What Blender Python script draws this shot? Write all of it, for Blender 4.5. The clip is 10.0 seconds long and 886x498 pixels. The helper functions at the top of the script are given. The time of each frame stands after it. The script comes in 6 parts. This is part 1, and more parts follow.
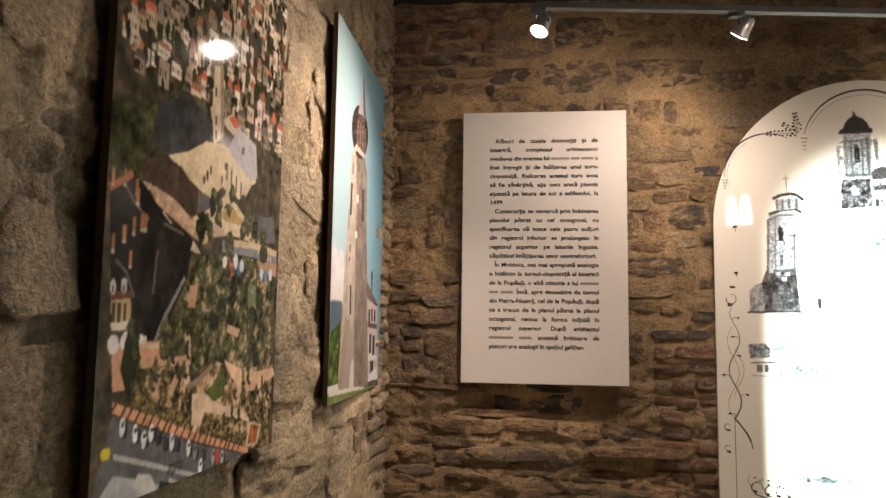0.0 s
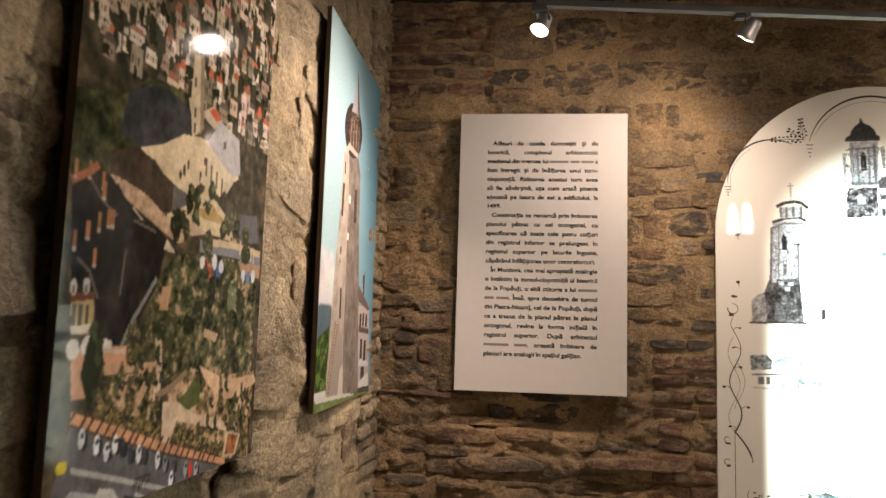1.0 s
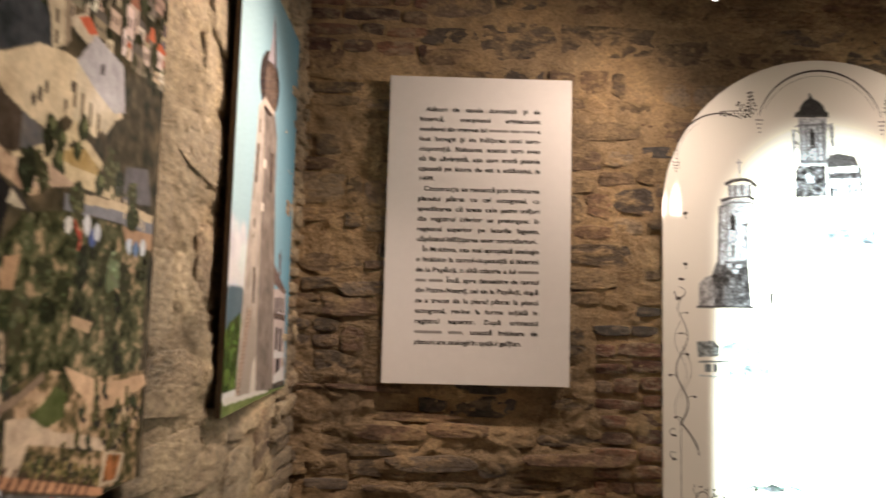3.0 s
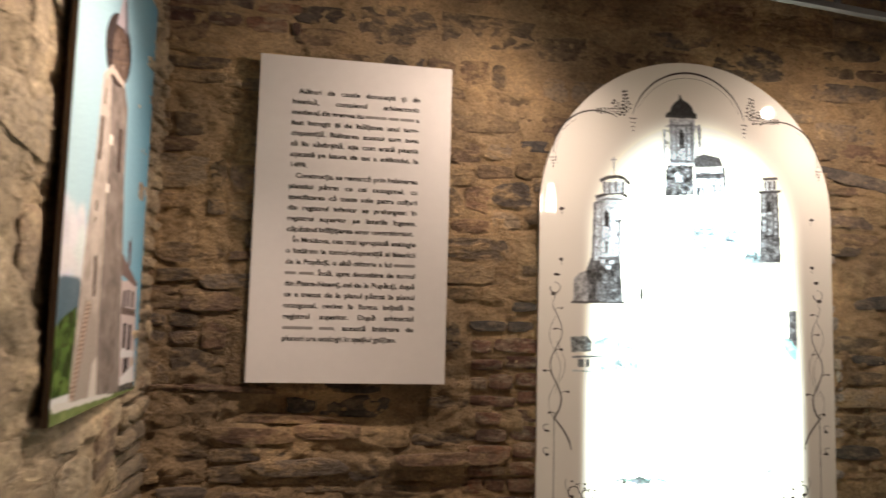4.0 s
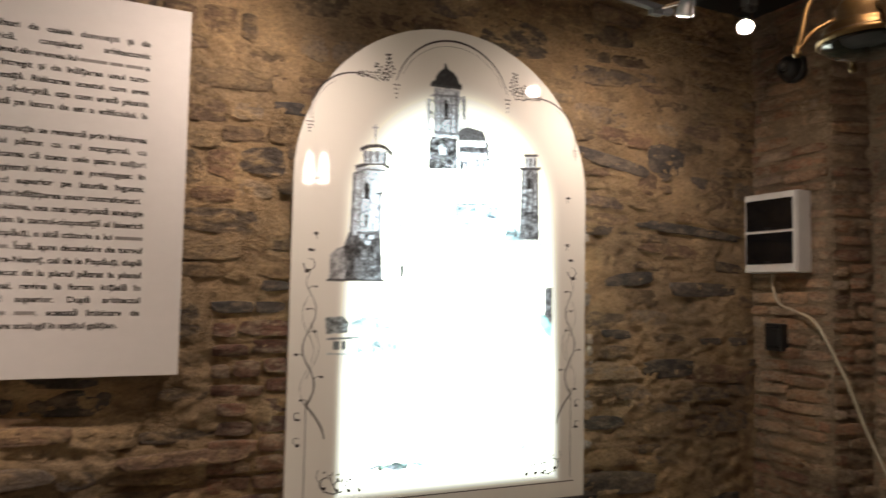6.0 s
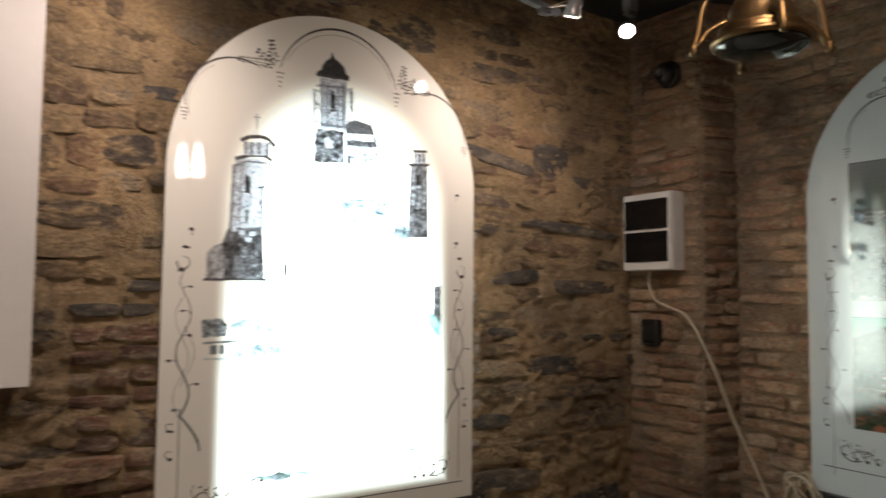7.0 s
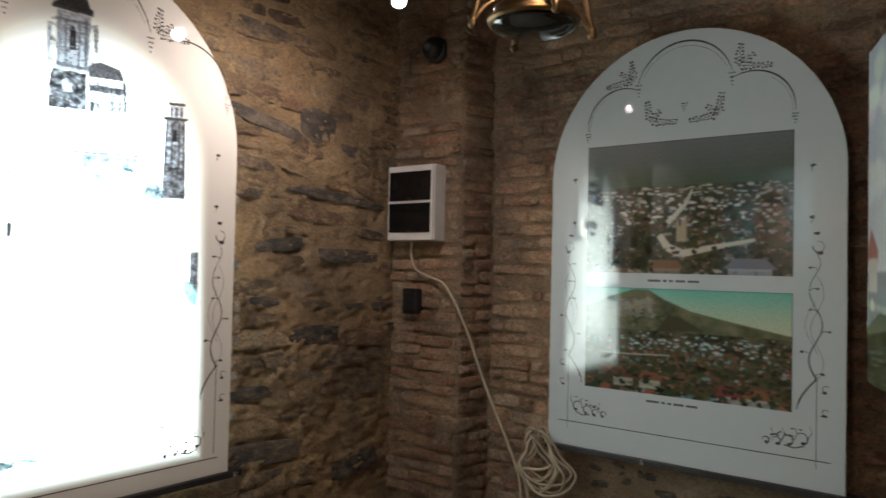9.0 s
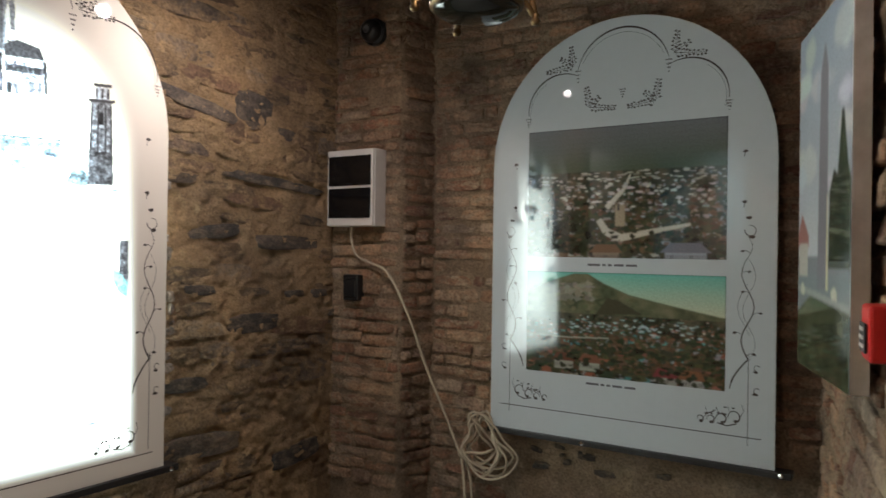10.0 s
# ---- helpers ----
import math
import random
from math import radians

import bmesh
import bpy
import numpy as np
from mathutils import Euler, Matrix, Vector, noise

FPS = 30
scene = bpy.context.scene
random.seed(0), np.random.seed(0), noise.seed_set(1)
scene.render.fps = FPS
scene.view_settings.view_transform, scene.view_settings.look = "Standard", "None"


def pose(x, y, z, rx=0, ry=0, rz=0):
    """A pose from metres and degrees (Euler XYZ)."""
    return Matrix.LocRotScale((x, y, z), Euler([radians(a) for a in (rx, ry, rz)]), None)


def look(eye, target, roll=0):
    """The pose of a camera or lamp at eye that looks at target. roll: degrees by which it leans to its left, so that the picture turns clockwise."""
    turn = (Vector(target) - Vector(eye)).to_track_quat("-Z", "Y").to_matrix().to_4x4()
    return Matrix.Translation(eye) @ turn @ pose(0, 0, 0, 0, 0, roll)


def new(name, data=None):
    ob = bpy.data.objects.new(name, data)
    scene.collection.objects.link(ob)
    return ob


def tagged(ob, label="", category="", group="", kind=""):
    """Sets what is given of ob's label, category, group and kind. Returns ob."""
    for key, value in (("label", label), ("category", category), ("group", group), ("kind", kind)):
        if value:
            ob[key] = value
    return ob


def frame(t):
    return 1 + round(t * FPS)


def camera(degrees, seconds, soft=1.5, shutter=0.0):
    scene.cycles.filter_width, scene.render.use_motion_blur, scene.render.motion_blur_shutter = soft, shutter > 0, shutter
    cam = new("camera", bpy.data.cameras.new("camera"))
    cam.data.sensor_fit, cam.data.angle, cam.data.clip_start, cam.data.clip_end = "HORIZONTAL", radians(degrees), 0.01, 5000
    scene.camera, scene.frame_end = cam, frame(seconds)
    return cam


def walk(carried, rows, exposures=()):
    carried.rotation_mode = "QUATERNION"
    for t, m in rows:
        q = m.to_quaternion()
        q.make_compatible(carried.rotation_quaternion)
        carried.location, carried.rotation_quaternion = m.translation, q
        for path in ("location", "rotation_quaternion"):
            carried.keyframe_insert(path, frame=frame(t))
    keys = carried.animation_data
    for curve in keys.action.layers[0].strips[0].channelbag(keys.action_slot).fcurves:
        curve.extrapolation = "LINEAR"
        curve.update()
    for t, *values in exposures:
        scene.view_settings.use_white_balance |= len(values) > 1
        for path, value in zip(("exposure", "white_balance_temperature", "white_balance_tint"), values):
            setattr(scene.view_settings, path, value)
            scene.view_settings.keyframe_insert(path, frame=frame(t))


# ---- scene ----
cam = camera(62.6, 10.0, shutter=0.8)
PATH = [
    (0, (0.112, 0.112, 1.49), (-0.208, 2.076, 1.693), 0.8),
    (0.5, (0.119, 0.133, 1.488), (-0.2, 2.095, 1.703), 1.3),
    (1, (0.115, 0.18, 1.496), (-0.202, 2.144, 1.71), 1.7),
    (1.5, (0.098, 0.26, 1.492), (-0.231, 2.219, 1.728), 1.3),
    (2, (0.03, 0.347, 1.507), (-0.23, 2.318, 1.717), 1.4),
    (2.2, (0.016, 0.373, 1.506), (-0.22, 2.349, 1.712), 1.5),
    (3.3, (0.014, 0.462, 1.491), (0.052, 2.454, 1.667), 1.5),
    (3.5, (0.018, 0.48, 1.493), (0.134, 2.469, 1.667), 1.6),
    (4, (0.031, 0.538, 1.493), (0.295, 2.512, 1.672), 1.5),
    (4.5, (0.113, 0.576, 1.498), (0.474, 2.535, 1.668), 0.9),
    (5, (0.17, 0.602, 1.498), (0.643, 2.54, 1.639), 1.4),
    (5.5, (0.193, 0.64, 1.504), (0.817, 2.537, 1.609), 1.4),
    (5.7, (0.197, 0.663, 1.508), (0.898, 2.533, 1.619), 1.3),
    (6.8, (0.209, 0.756, 1.511), (1.238, 2.466, 1.634), 0.6),
    (7, (0.209, 0.771, 1.511), (1.302, 2.441, 1.634), 0.6),
    (7.5, (0.206, 0.797, 1.509), (1.458, 2.351, 1.633), 0.6),
    (8, (0.211, 0.8, 1.506), (1.604, 2.232, 1.608), 0.8),
    (8.5, (0.214, 0.81, 1.507), (1.71, 2.136, 1.567), 1.0),
    (9, (0.219, 0.821, 1.503), (1.796, 2.05, 1.556), 1.3),
    (9.5, (0.231, 0.839, 1.508), (1.864, 1.993, 1.539), 0.9),
    (10, (0.234, 0.839, 1.514), (1.908, 1.934, 1.523), 0.8),
]
walk(cam, [(t, look(eye, target, roll)) for t, eye, target, roll in PATH],
     [(0.0, -0.10, 6550, 11), (2.2, -0.12, 6550, 11), (3.5, -0.16, 6450, 11), (5.5, -0.22, 6350, 11), (7.0, -0.32, 6000, 10), (10.0, -0.22, 5720, 10)])

# ---------------- world and exposure ----------------
world = bpy.data.worlds.new("world")
scene.world = world
world.use_nodes = True
world.node_tree.nodes["Background"].inputs[0].default_value = (0.5, 0.6, 0.75, 1)
world.node_tree.nodes["Background"].inputs[1].default_value = 0.03
scene.view_settings.exposure = 0.0

WARM = (1.0, 0.80, 0.68)
SPOTS = [  # place, aim, watts, beam
    ((0.048, 2.215, 2.355), (-0.47, 1.66, 0.98), 96, 142),
    ((0.63, 2.30, 2.345), (0.22, 2.70, 1.66), 31, 172),
    ((1.727, 2.385, 2.362), (1.80, 2.68, 1.75), 31, 172),
    ((2.15, 2.55, 2.455), (0.9, 1.2, 1.2), 16, 165),
]

# ---------------- materials ----------------


def nodes_of(name):
    m = bpy.data.materials.new(name)
    m.use_nodes = True
    nt = m.node_tree
    return m, nt, nt.nodes["Principled BSDF"]


def add(nt, kind, **values):
    n = nt.nodes.new(kind)
    for k, v in values.items():
        n.inputs[k.replace("_", " ")].default_value = v
    return n


def ramp(nt, stops):
    r = nt.nodes.new("ShaderNodeValToRGB")
    e = r.color_ramp.elements
    while len(e) < len(stops):
        e.new(0.5)
    for el, (p, c) in zip(e, stops):
        el.position, el.color = p, (*c, 1)
    return r


def mix(nt, a, b, fac, mode="MIX"):
    m = nt.nodes.new("ShaderNodeMix")
    m.data_type, m.blend_type = "RGBA", mode
    for sock, v in ((0, fac), (6, a), (7, b)):
        if isinstance(v, (int, float)):
            m.inputs[sock].default_value = v
        elif isinstance(v, tuple):
            m.inputs[sock].default_value = (*v, 1)
        else:
            nt.links.new(v, m.inputs[sock])
    return m.outputs[2]


def stained(nt, colour, pos):
    """Old soot and damp: broad greyish patches and narrow darker runs."""
    wide = add(nt, "ShaderNodeTexNoise", Scale=2.3, Detail=7.0, Roughness=0.62)
    nt.links.new(pos, wide.inputs["Vector"])
    r = ramp(nt, [(0.34, (0.5, 0.49, 0.49)), (0.5, (0.85, 0.83, 0.8)), (0.64, (1.15, 1.1, 1.0))])
    nt.links.new(wide.outputs[0], r.inputs[0])
    return mix(nt, colour, r.outputs[0], 1.0, "MULTIPLY")


def masonry(name, stops, mortar_dust, by_object=True, bump=0.9, rough=0.9):
    """Stone or brick: a colour from a ramp by the piece's random number, grain, mortar smears and fine relief."""
    m, nt, p = nodes_of(name)
    co = nt.nodes.new("ShaderNodeTexCoord") if not by_object else nt.nodes.new("ShaderNodeNewGeometry")
    pos = co.outputs["Position"] if by_object else co.outputs["Object"]
    if by_object:
        src = nt.nodes.new("ShaderNodeObjectInfo").outputs["Random"]
    else:
        src = nt.nodes.new("ShaderNodeNewGeometry").outputs["Random Per Island"]
    r = ramp(nt, stops)
    nt.links.new(src, r.inputs[0])
    big = add(nt, "ShaderNodeTexNoise", Scale=9.0, Detail=5.0, Roughness=0.6)
    fine = add(nt, "ShaderNodeTexNoise", Scale=85.0, Detail=6.0, Roughness=0.7)
    pits = add(nt, "ShaderNodeTexVoronoi", Scale=60.0)
    for n in (big, fine, pits):
        nt.links.new(pos, n.inputs["Vector"])
    v1 = ramp(nt, [(0.25, (0.5, 0.5, 0.5)), (0.75, (1.35, 1.3, 1.25))])
    nt.links.new(big.outputs[0], v1.inputs[0])
    v2 = ramp(nt, [(0.3, (0.42, 0.42, 0.42)), (0.5, (0.95, 0.95, 0.95)), (0.7, (1.4, 1.38, 1.35))])
    nt.links.new(fine.outputs[0], v2.inputs[0])
    c = mix(nt, r.outputs[0], v1.outputs[0], 1.0, "MULTIPLY")
    smear = add(nt, "ShaderNodeTexNoise", Scale=14.0, Detail=9.0, Roughness=0.68)
    flat = nt.nodes.new("ShaderNodeVectorMath")   # bedding planes lie level
    flat.operation = "MULTIPLY"
    flat.inputs[1].default_value = (1, 1, 2.2)
    nt.links.new(pos, flat.inputs[0])
    nt.links.new(flat.outputs[0], smear.inputs["Vector"])
    sm = ramp(nt, [(0.46, (0, 0, 0)), (0.62, (0.82, 0.82, 0.82))])
    nt.links.new(smear.outputs[0], sm.inputs[0])
    c = mix(nt, c, mortar_dust, sm.outputs[0])
    c = mix(nt, c, v2.outputs[0], 1.0, "MULTIPLY")
    c = stained(nt, c, pos)
    nt.links.new(c, p.inputs["Base Color"])
    p.inputs["Roughness"].default_value = rough
    h = nt.nodes.new("ShaderNodeMath")
    h.operation = "MULTIPLY_ADD"
    nt.links.new(fine.outputs[0], h.inputs[0])
    h.inputs[1].default_value = 0.65
    nt.links.new(smear.outputs[0], h.inputs[2])
    b = add(nt, "ShaderNodeBump", Strength=bump, Distance=0.045)
    nt.links.new(h.outputs[0], b.inputs["Height"])
    nt.links.new(b.outputs[0], p.inputs["Normal"])
    return m


def mortar(name, dark, light, bump=0.9):
    m, nt, p = nodes_of(name)
    pos = nt.nodes.new("ShaderNodeNewGeometry").outputs["Position"]
    big = add(nt, "ShaderNodeTexNoise", Scale=5.0, Detail=6.0, Roughness=0.6)
    fine = add(nt, "ShaderNodeTexNoise", Scale=110.0, Detail=6.0, Roughness=0.75)
    for n in (big, fine):
        nt.links.new(pos, n.inputs["Vector"])
    r = ramp(nt, [(0.3, dark), (0.7, light)])
    nt.links.new(big.outputs[0], r.inputs[0])
    v = ramp(nt, [(0.3, (0.45, 0.45, 0.45)), (0.5, (0.95, 0.95, 0.95)), (0.7, (1.4, 1.38, 1.35))])
    nt.links.new(fine.outputs[0], v.inputs[0])
    nt.links.new(stained(nt, mix(nt, r.outputs[0], v.outputs[0], 1.0, "MULTIPLY"), pos), p.inputs["Base Color"])
    p.inputs["Roughness"].default_value = 0.95
    mid = add(nt, "ShaderNodeTexNoise", Scale=28.0, Detail=8.0, Roughness=0.65)
    nt.links.new(pos, mid.inputs["Vector"])
    h = nt.nodes.new("ShaderNodeMath")
    h.operation = "MULTIPLY_ADD"
    nt.links.new(fine.outputs[0], h.inputs[0])
    h.inputs[1].default_value = 0.5
    nt.links.new(mid.outputs[0], h.inputs[2])
    b = add(nt, "ShaderNodeBump", Strength=bump, Distance=0.045)
    nt.links.new(h.outputs[0], b.inputs["Height"])
    nt.links.new(b.outputs[0], p.inputs["Normal"])
    return m


def plain(name, colour, rough=0.5, metal=0.0, wear=0.15, bump=0.0, glow=None, watts=0.0):
    """A plain surface with slight unevenness of tone and gloss."""
    m, nt, p = nodes_of(name)
    pos = nt.nodes.new("ShaderNodeTexCoord").outputs["Object"]
    n = add(nt, "ShaderNodeTexNoise", Scale=18.0, Detail=6.0, Roughness=0.65)
    nt.links.new(pos, n.inputs["Vector"])
    r = ramp(nt, [(0.3, tuple(c * (1 - wear) for c in colour)), (0.7, tuple(min(1, c * (1 + wear)) for c in colour))])
    nt.links.new(n.outputs[0], r.inputs[0])
    nt.links.new(r.outputs[0], p.inputs["Base Color"])
    g = nt.nodes.new("ShaderNodeMapRange")
    g.inputs["To Min"].default_value, g.inputs["To Max"].default_value = max(0.02, rough * 0.8), min(1, rough * 1.25)
    nt.links.new(n.outputs[0], g.inputs[0])
    nt.links.new(g.outputs[0], p.inputs["Roughness"])
    p.inputs["Metallic"].default_value = metal
    if bump:
        b = add(nt, "ShaderNodeBump", Strength=bump, Distance=0.004)
        nt.links.new(n.outputs[0], b.inputs["Height"])
        nt.links.new(b.outputs[0], p.inputs["Normal"])
    if glow:
        p.inputs["Emission Color"].default_value = (*glow, 1)
        p.inputs["Emission Strength"].default_value = watts
    return m


def printed(name, rough=0.06, grain=0.25, grain_scale=140.0, spec=0.5):
    """A print under clear acrylic: ink colour from the mesh, with photographic grain, and a gloss coat."""
    m, nt, p = nodes_of(name)
    ink = nt.nodes.new("ShaderNodeAttribute")
    ink.attribute_name = "ink"
    pos = nt.nodes.new("ShaderNodeTexCoord").outputs["Object"]
    n = add(nt, "ShaderNodeTexNoise", Scale=grain_scale, Detail=4.0, Roughness=0.7)
    nt.links.new(pos, n.inputs["Vector"])
    v = ramp(nt, [(0.3, (1 - grain,) * 3), (0.7, (1 + grain,) * 3)])
    nt.links.new(n.outputs[0], v.inputs[0])
    c = mix(nt, ink.outputs["Color"], v.outputs[0], 1.0, "MULTIPLY")
    nt.links.new(c, p.inputs["Base Color"])
    p.inputs["Roughness"].default_value = rough
    p.inputs["Specular IOR Level"].default_value = spec
    return m


def backlit(name):
    """A translucent white panel with a lamp box behind its middle; the inks on it filter the light."""
    m, nt, p = nodes_of(name)
    ink = nt.nodes.new("ShaderNodeAttribute")
    ink.attribute_name = "ink"
    pos = nt.nodes.new("ShaderNodeNewGeometry").outputs["Position"]
    sep = nt.nodes.new("ShaderNodeSeparateXYZ")
    nt.links.new(pos, sep.inputs[0])

    def mth(op, a, b=None, c=None):
        n = nt.nodes.new("ShaderNodeMath")
        n.operation = op
        for i, v in enumerate((a, b, c)):
            if v is None:
                continue
            if isinstance(v, (int, float)):
                n.inputs[i].default_value = v
            else:
                nt.links.new(v, n.inputs[i])
        return n.outputs[0]
    dx = mth("SUBTRACT", sep.outputs[0], 1.19)
    dz = mth("MULTIPLY", mth("MAXIMUM", mth("SUBTRACT", sep.outputs[2], 1.78), 0.0), 0.92)
    dist = mth("SQRT", mth("ADD", mth("MULTIPLY", dx, dx), mth("MULTIPLY", dz, dz)))
    side = mth("SUBTRACT", 0.385, dist)
    low = mth("SUBTRACT", sep.outputs[2], 0.895)
    inside = mth("MINIMUM", side, low)
    soft = nt.nodes.new("ShaderNodeMapRange")
    soft.inputs["From Min"].default_value = -0.02
    rim = nt.nodes.new("ShaderNodeMapRange")   # the box stands farther behind the panel towards its top
    rim.inputs["From Min"].default_value, rim.inputs["From Max"].default_value = 1.25, 2.0
    rim.inputs["To Min"].default_value, rim.inputs["To Max"].default_value = 0.085, 0.21
    nt.links.new(sep.outputs[2], rim.inputs[0])
    nt.links.new(rim.outputs[0], soft.inputs["From Max"])
    soft.interpolation_type = "SMOOTHSTEP"
    nt.links.new(inside, soft.inputs[0])
    upper = nt.nodes.new("ShaderNodeMapRange")   # the tube hangs low in the box
    upper.inputs["From Min"].default_value, upper.inputs["From Max"].default_value = 2.25, 1.55
    upper.inputs["To Min"].default_value, upper.inputs["To Max"].default_value = 0.42, 1.0
    nt.links.new(sep.outputs[2], upper.inputs[0])
    power = mth("MULTIPLY", mth("POWER", mth("MULTIPLY", soft.outputs[0], upper.outputs[0]), 1.35), GLOW)
    core = nt.nodes.new("ShaderNodeMapRange")   # brightest along the tubes
    core.interpolation_type = "SMOOTHSTEP"
    core.inputs["From Min"].default_value, core.inputs["From Max"].default_value = 0.12, 0.32
    core.inputs["To Min"].default_value, core.inputs["To Max"].default_value = 1.0, 1.9
    nt.links.new(inside, core.inputs[0])
    power = mth("ADD", mth("MULTIPLY", power, core.outputs[0]), 0.02)
    nt.links.new(ink.outputs["Color"], p.inputs["Base Color"])
    twice = mix(nt, ink.outputs["Color"], ink.outputs["Color"], 1.0, "MULTIPLY")   # light passes the ink twice
    nt.links.new(mix(nt, twice, (0.82, 1.0, 1.06), 1.0, "MULTIPLY"), p.inputs["Emission Color"])
    nt.links.new(power, p.inputs["Emission Strength"])
    p.inputs["Roughness"].default_value = 0.03
    return m


GLOW = 19.0
DUST = (0.52, 0.365, 0.195)
M_STONE = masonry("rubble stone", [(0.0, (0.12, 0.10, 0.085)), (0.12, (0.19, 0.145, 0.10)), (0.32, (0.34, 0.23, 0.125)), (0.5, (0.45, 0.33, 0.19)),
                                   (0.66, (0.24, 0.17, 0.11)), (0.8, (0.31, 0.19, 0.12)), (0.9, (0.25, 0.20, 0.155)), (1.0, (0.5, 0.40, 0.28))], DUST)
M_STONE_REST = masonry("rubble stone far", [(0.0, (0.12, 0.10, 0.085)), (0.12, (0.19, 0.145, 0.10)), (0.32, (0.34, 0.23, 0.125)), (0.5, (0.45, 0.33, 0.19)),
                                   (0.66, (0.24, 0.17, 0.11)), (0.8, (0.31, 0.19, 0.12)), (0.9, (0.25, 0.20, 0.155)), (1.0, (0.5, 0.40, 0.28))], DUST, by_object=False)
PALE_STOPS = [(0.0, (0.30, 0.235, 0.155)), (0.3, (0.42, 0.335, 0.22)), (0.6, (0.50, 0.415, 0.285)), (0.8, (0.36, 0.28, 0.185)), (1.0, (0.25, 0.18, 0.12))]
M_PALE = masonry("pale wall stone", PALE_STOPS, (0.47, 0.37, 0.23), bump=0.8)
M_PALE_REST = masonry("pale wall stone far", PALE_STOPS, (0.47, 0.37, 0.23), by_object=False, bump=0.8)
M_DARK = masonry("dark slate", [(0.0, (0.05, 0.045, 0.042)), (0.5, (0.08, 0.072, 0.065)), (1.0, (0.12, 0.10, 0.085))], (0.22, 0.17, 0.12), bump=0.5)
BRICKS = [(0.0, (0.28, 0.155, 0.095)), (0.25, (0.40, 0.25, 0.155)), (0.5, (0.47, 0.325, 0.215)), (0.7, (0.34, 0.18, 0.115)), (0.85, (0.22, 0.12, 0.082)), (1.0, (0.52, 0.41, 0.31))]
M_BRICK = masonry("old brick", BRICKS, (0.42, 0.33, 0.23), bump=0.7)
M_BRICK_REST = masonry("old brick far", BRICKS, (0.42, 0.33, 0.23), by_object=False, bump=0.7)
M_REDBRICK = masonry("dark red brick", [(0.0, (0.10, 0.05, 0.04)), (0.35, (0.25, 0.125, 0.08)), (0.6, (0.17, 0.115, 0.08)), (0.85, (0.31, 0.17, 0.105)), (1.0, (0.07, 0.055, 0.05))], (0.4, 0.31, 0.21), bump=0.7)
# rubble with the lit panel's side glow put into its whitish colour
M_GLOW_RUBBLE = masonry("rubble whitened by panel glow", [(0.0, (0.5, 0.46, 0.40)), (0.5, (0.62, 0.58, 0.52)), (1.0, (0.40, 0.30, 0.24))], (0.55, 0.47, 0.38), bump=0.9)
M_MORTAR = mortar("lime mortar", (0.34, 0.23, 0.12), (0.57, 0.41, 0.235))
M_MORTAR_PALE = mortar("pale lime mortar", (0.34, 0.26, 0.16), (0.52, 0.42, 0.27))
M_MORTAR_BRICK = mortar("brick mortar", (0.27, 0.19, 0.12), (0.42, 0.32, 0.22))
M_CEIL = plain("black painted ceiling", (0.012, 0.011, 0.01), 0.7, wear=0.4)
# floor out of view, kept pale to bounce the lit panel's cool light upwards
M_FLOOR = plain("pale stone floor", (0.42, 0.40, 0.37), 0.6, wear=0.3, bump=0.3)
M_PRINT = printed("glossy photo print", rough=0.05, spec=0.07, grain=0.10)
M_VIEW = printed("view print under acrylic", rough=0.04, grain=0.12, spec=0.75)
M_SHEET = printed("satin white sheet", rough=0.13, grain=0.02, grain_scale=30.0)
M_PANEL = printed("white acrylic panel", rough=0.035, grain=0.015, grain_scale=20.0, spec=0.75)
M_BACKLIT = backlit("backlit acrylic panel")
M_BAR = plain("grey printed bar", (0.24, 0.22, 0.20), 0.9)
M_EDGE = plain("dark board edge", (0.09, 0.055, 0.03), 0.5)
M_ALU = plain("brushed aluminium", (0.62, 0.62, 0.62), 0.35, metal=0.8)
M_INK = plain("black lettering", (0.02, 0.018, 0.016), 0.95)
M_BRASS = plain("aged brass", (0.125, 0.078, 0.034), 0.42, metal=1.0, wear=0.25)
M_BLACK = plain("black plastic", (0.012, 0.012, 0.013), 0.35)
M_RAIL = plain("black steel rail", (0.015, 0.014, 0.014), 0.4)
M_CHROME = plain("chrome", (0.75, 0.75, 0.75), 0.12, metal=1.0)
M_GREY = plain("grey painted metal", (0.10, 0.10, 0.10), 0.5)
M_WHITE = plain("white plastic housing", (0.62, 0.6, 0.57), 0.4, wear=0.06)
M_SMOKE = plain("smoked plastic window", (0.006, 0.006, 0.007), 0.12)
M_CABLE = plain("cream cable sheath", (0.42, 0.35, 0.25), 0.5)
M_RED = plain("red call point plastic", (0.55, 0.02, 0.015), 0.35)
M_BULB = plain("lit halogen lens", (0.9, 0.9, 0.85), 0.2, glow=(1.0, 0.86, 0.7), watts=150)
M_TULIP = plain("lit frosted glass", (0.85, 0.75, 0.6), 0.4, glow=(1.0, 0.79, 0.64), watts=58)
M_GLASSDARK = plain("dark glass dish", (0.01, 0.012, 0.01), 0.06)

# ---------------- builders ----------------
Z = Vector((0, 0, 1))


def mesh_of(bm, name, material, smooth=False):
    me = bpy.data.meshes.new(name)
    bm.to_mesh(me)
    bm.free()
    me.materials.append(material)
    if smooth:
        me.shade_smooth()
    return me


def part(name, bm, material, parent, label="", smooth=False):
    """Links a bmesh or mesh as one object under a thing or part."""
    me = mesh_of(bm, name, material, smooth) if isinstance(bm, bmesh.types.BMesh) else bm
    ob = new(name, me)
    ob.parent = parent
    if label:
        tagged(ob, label)
    return ob


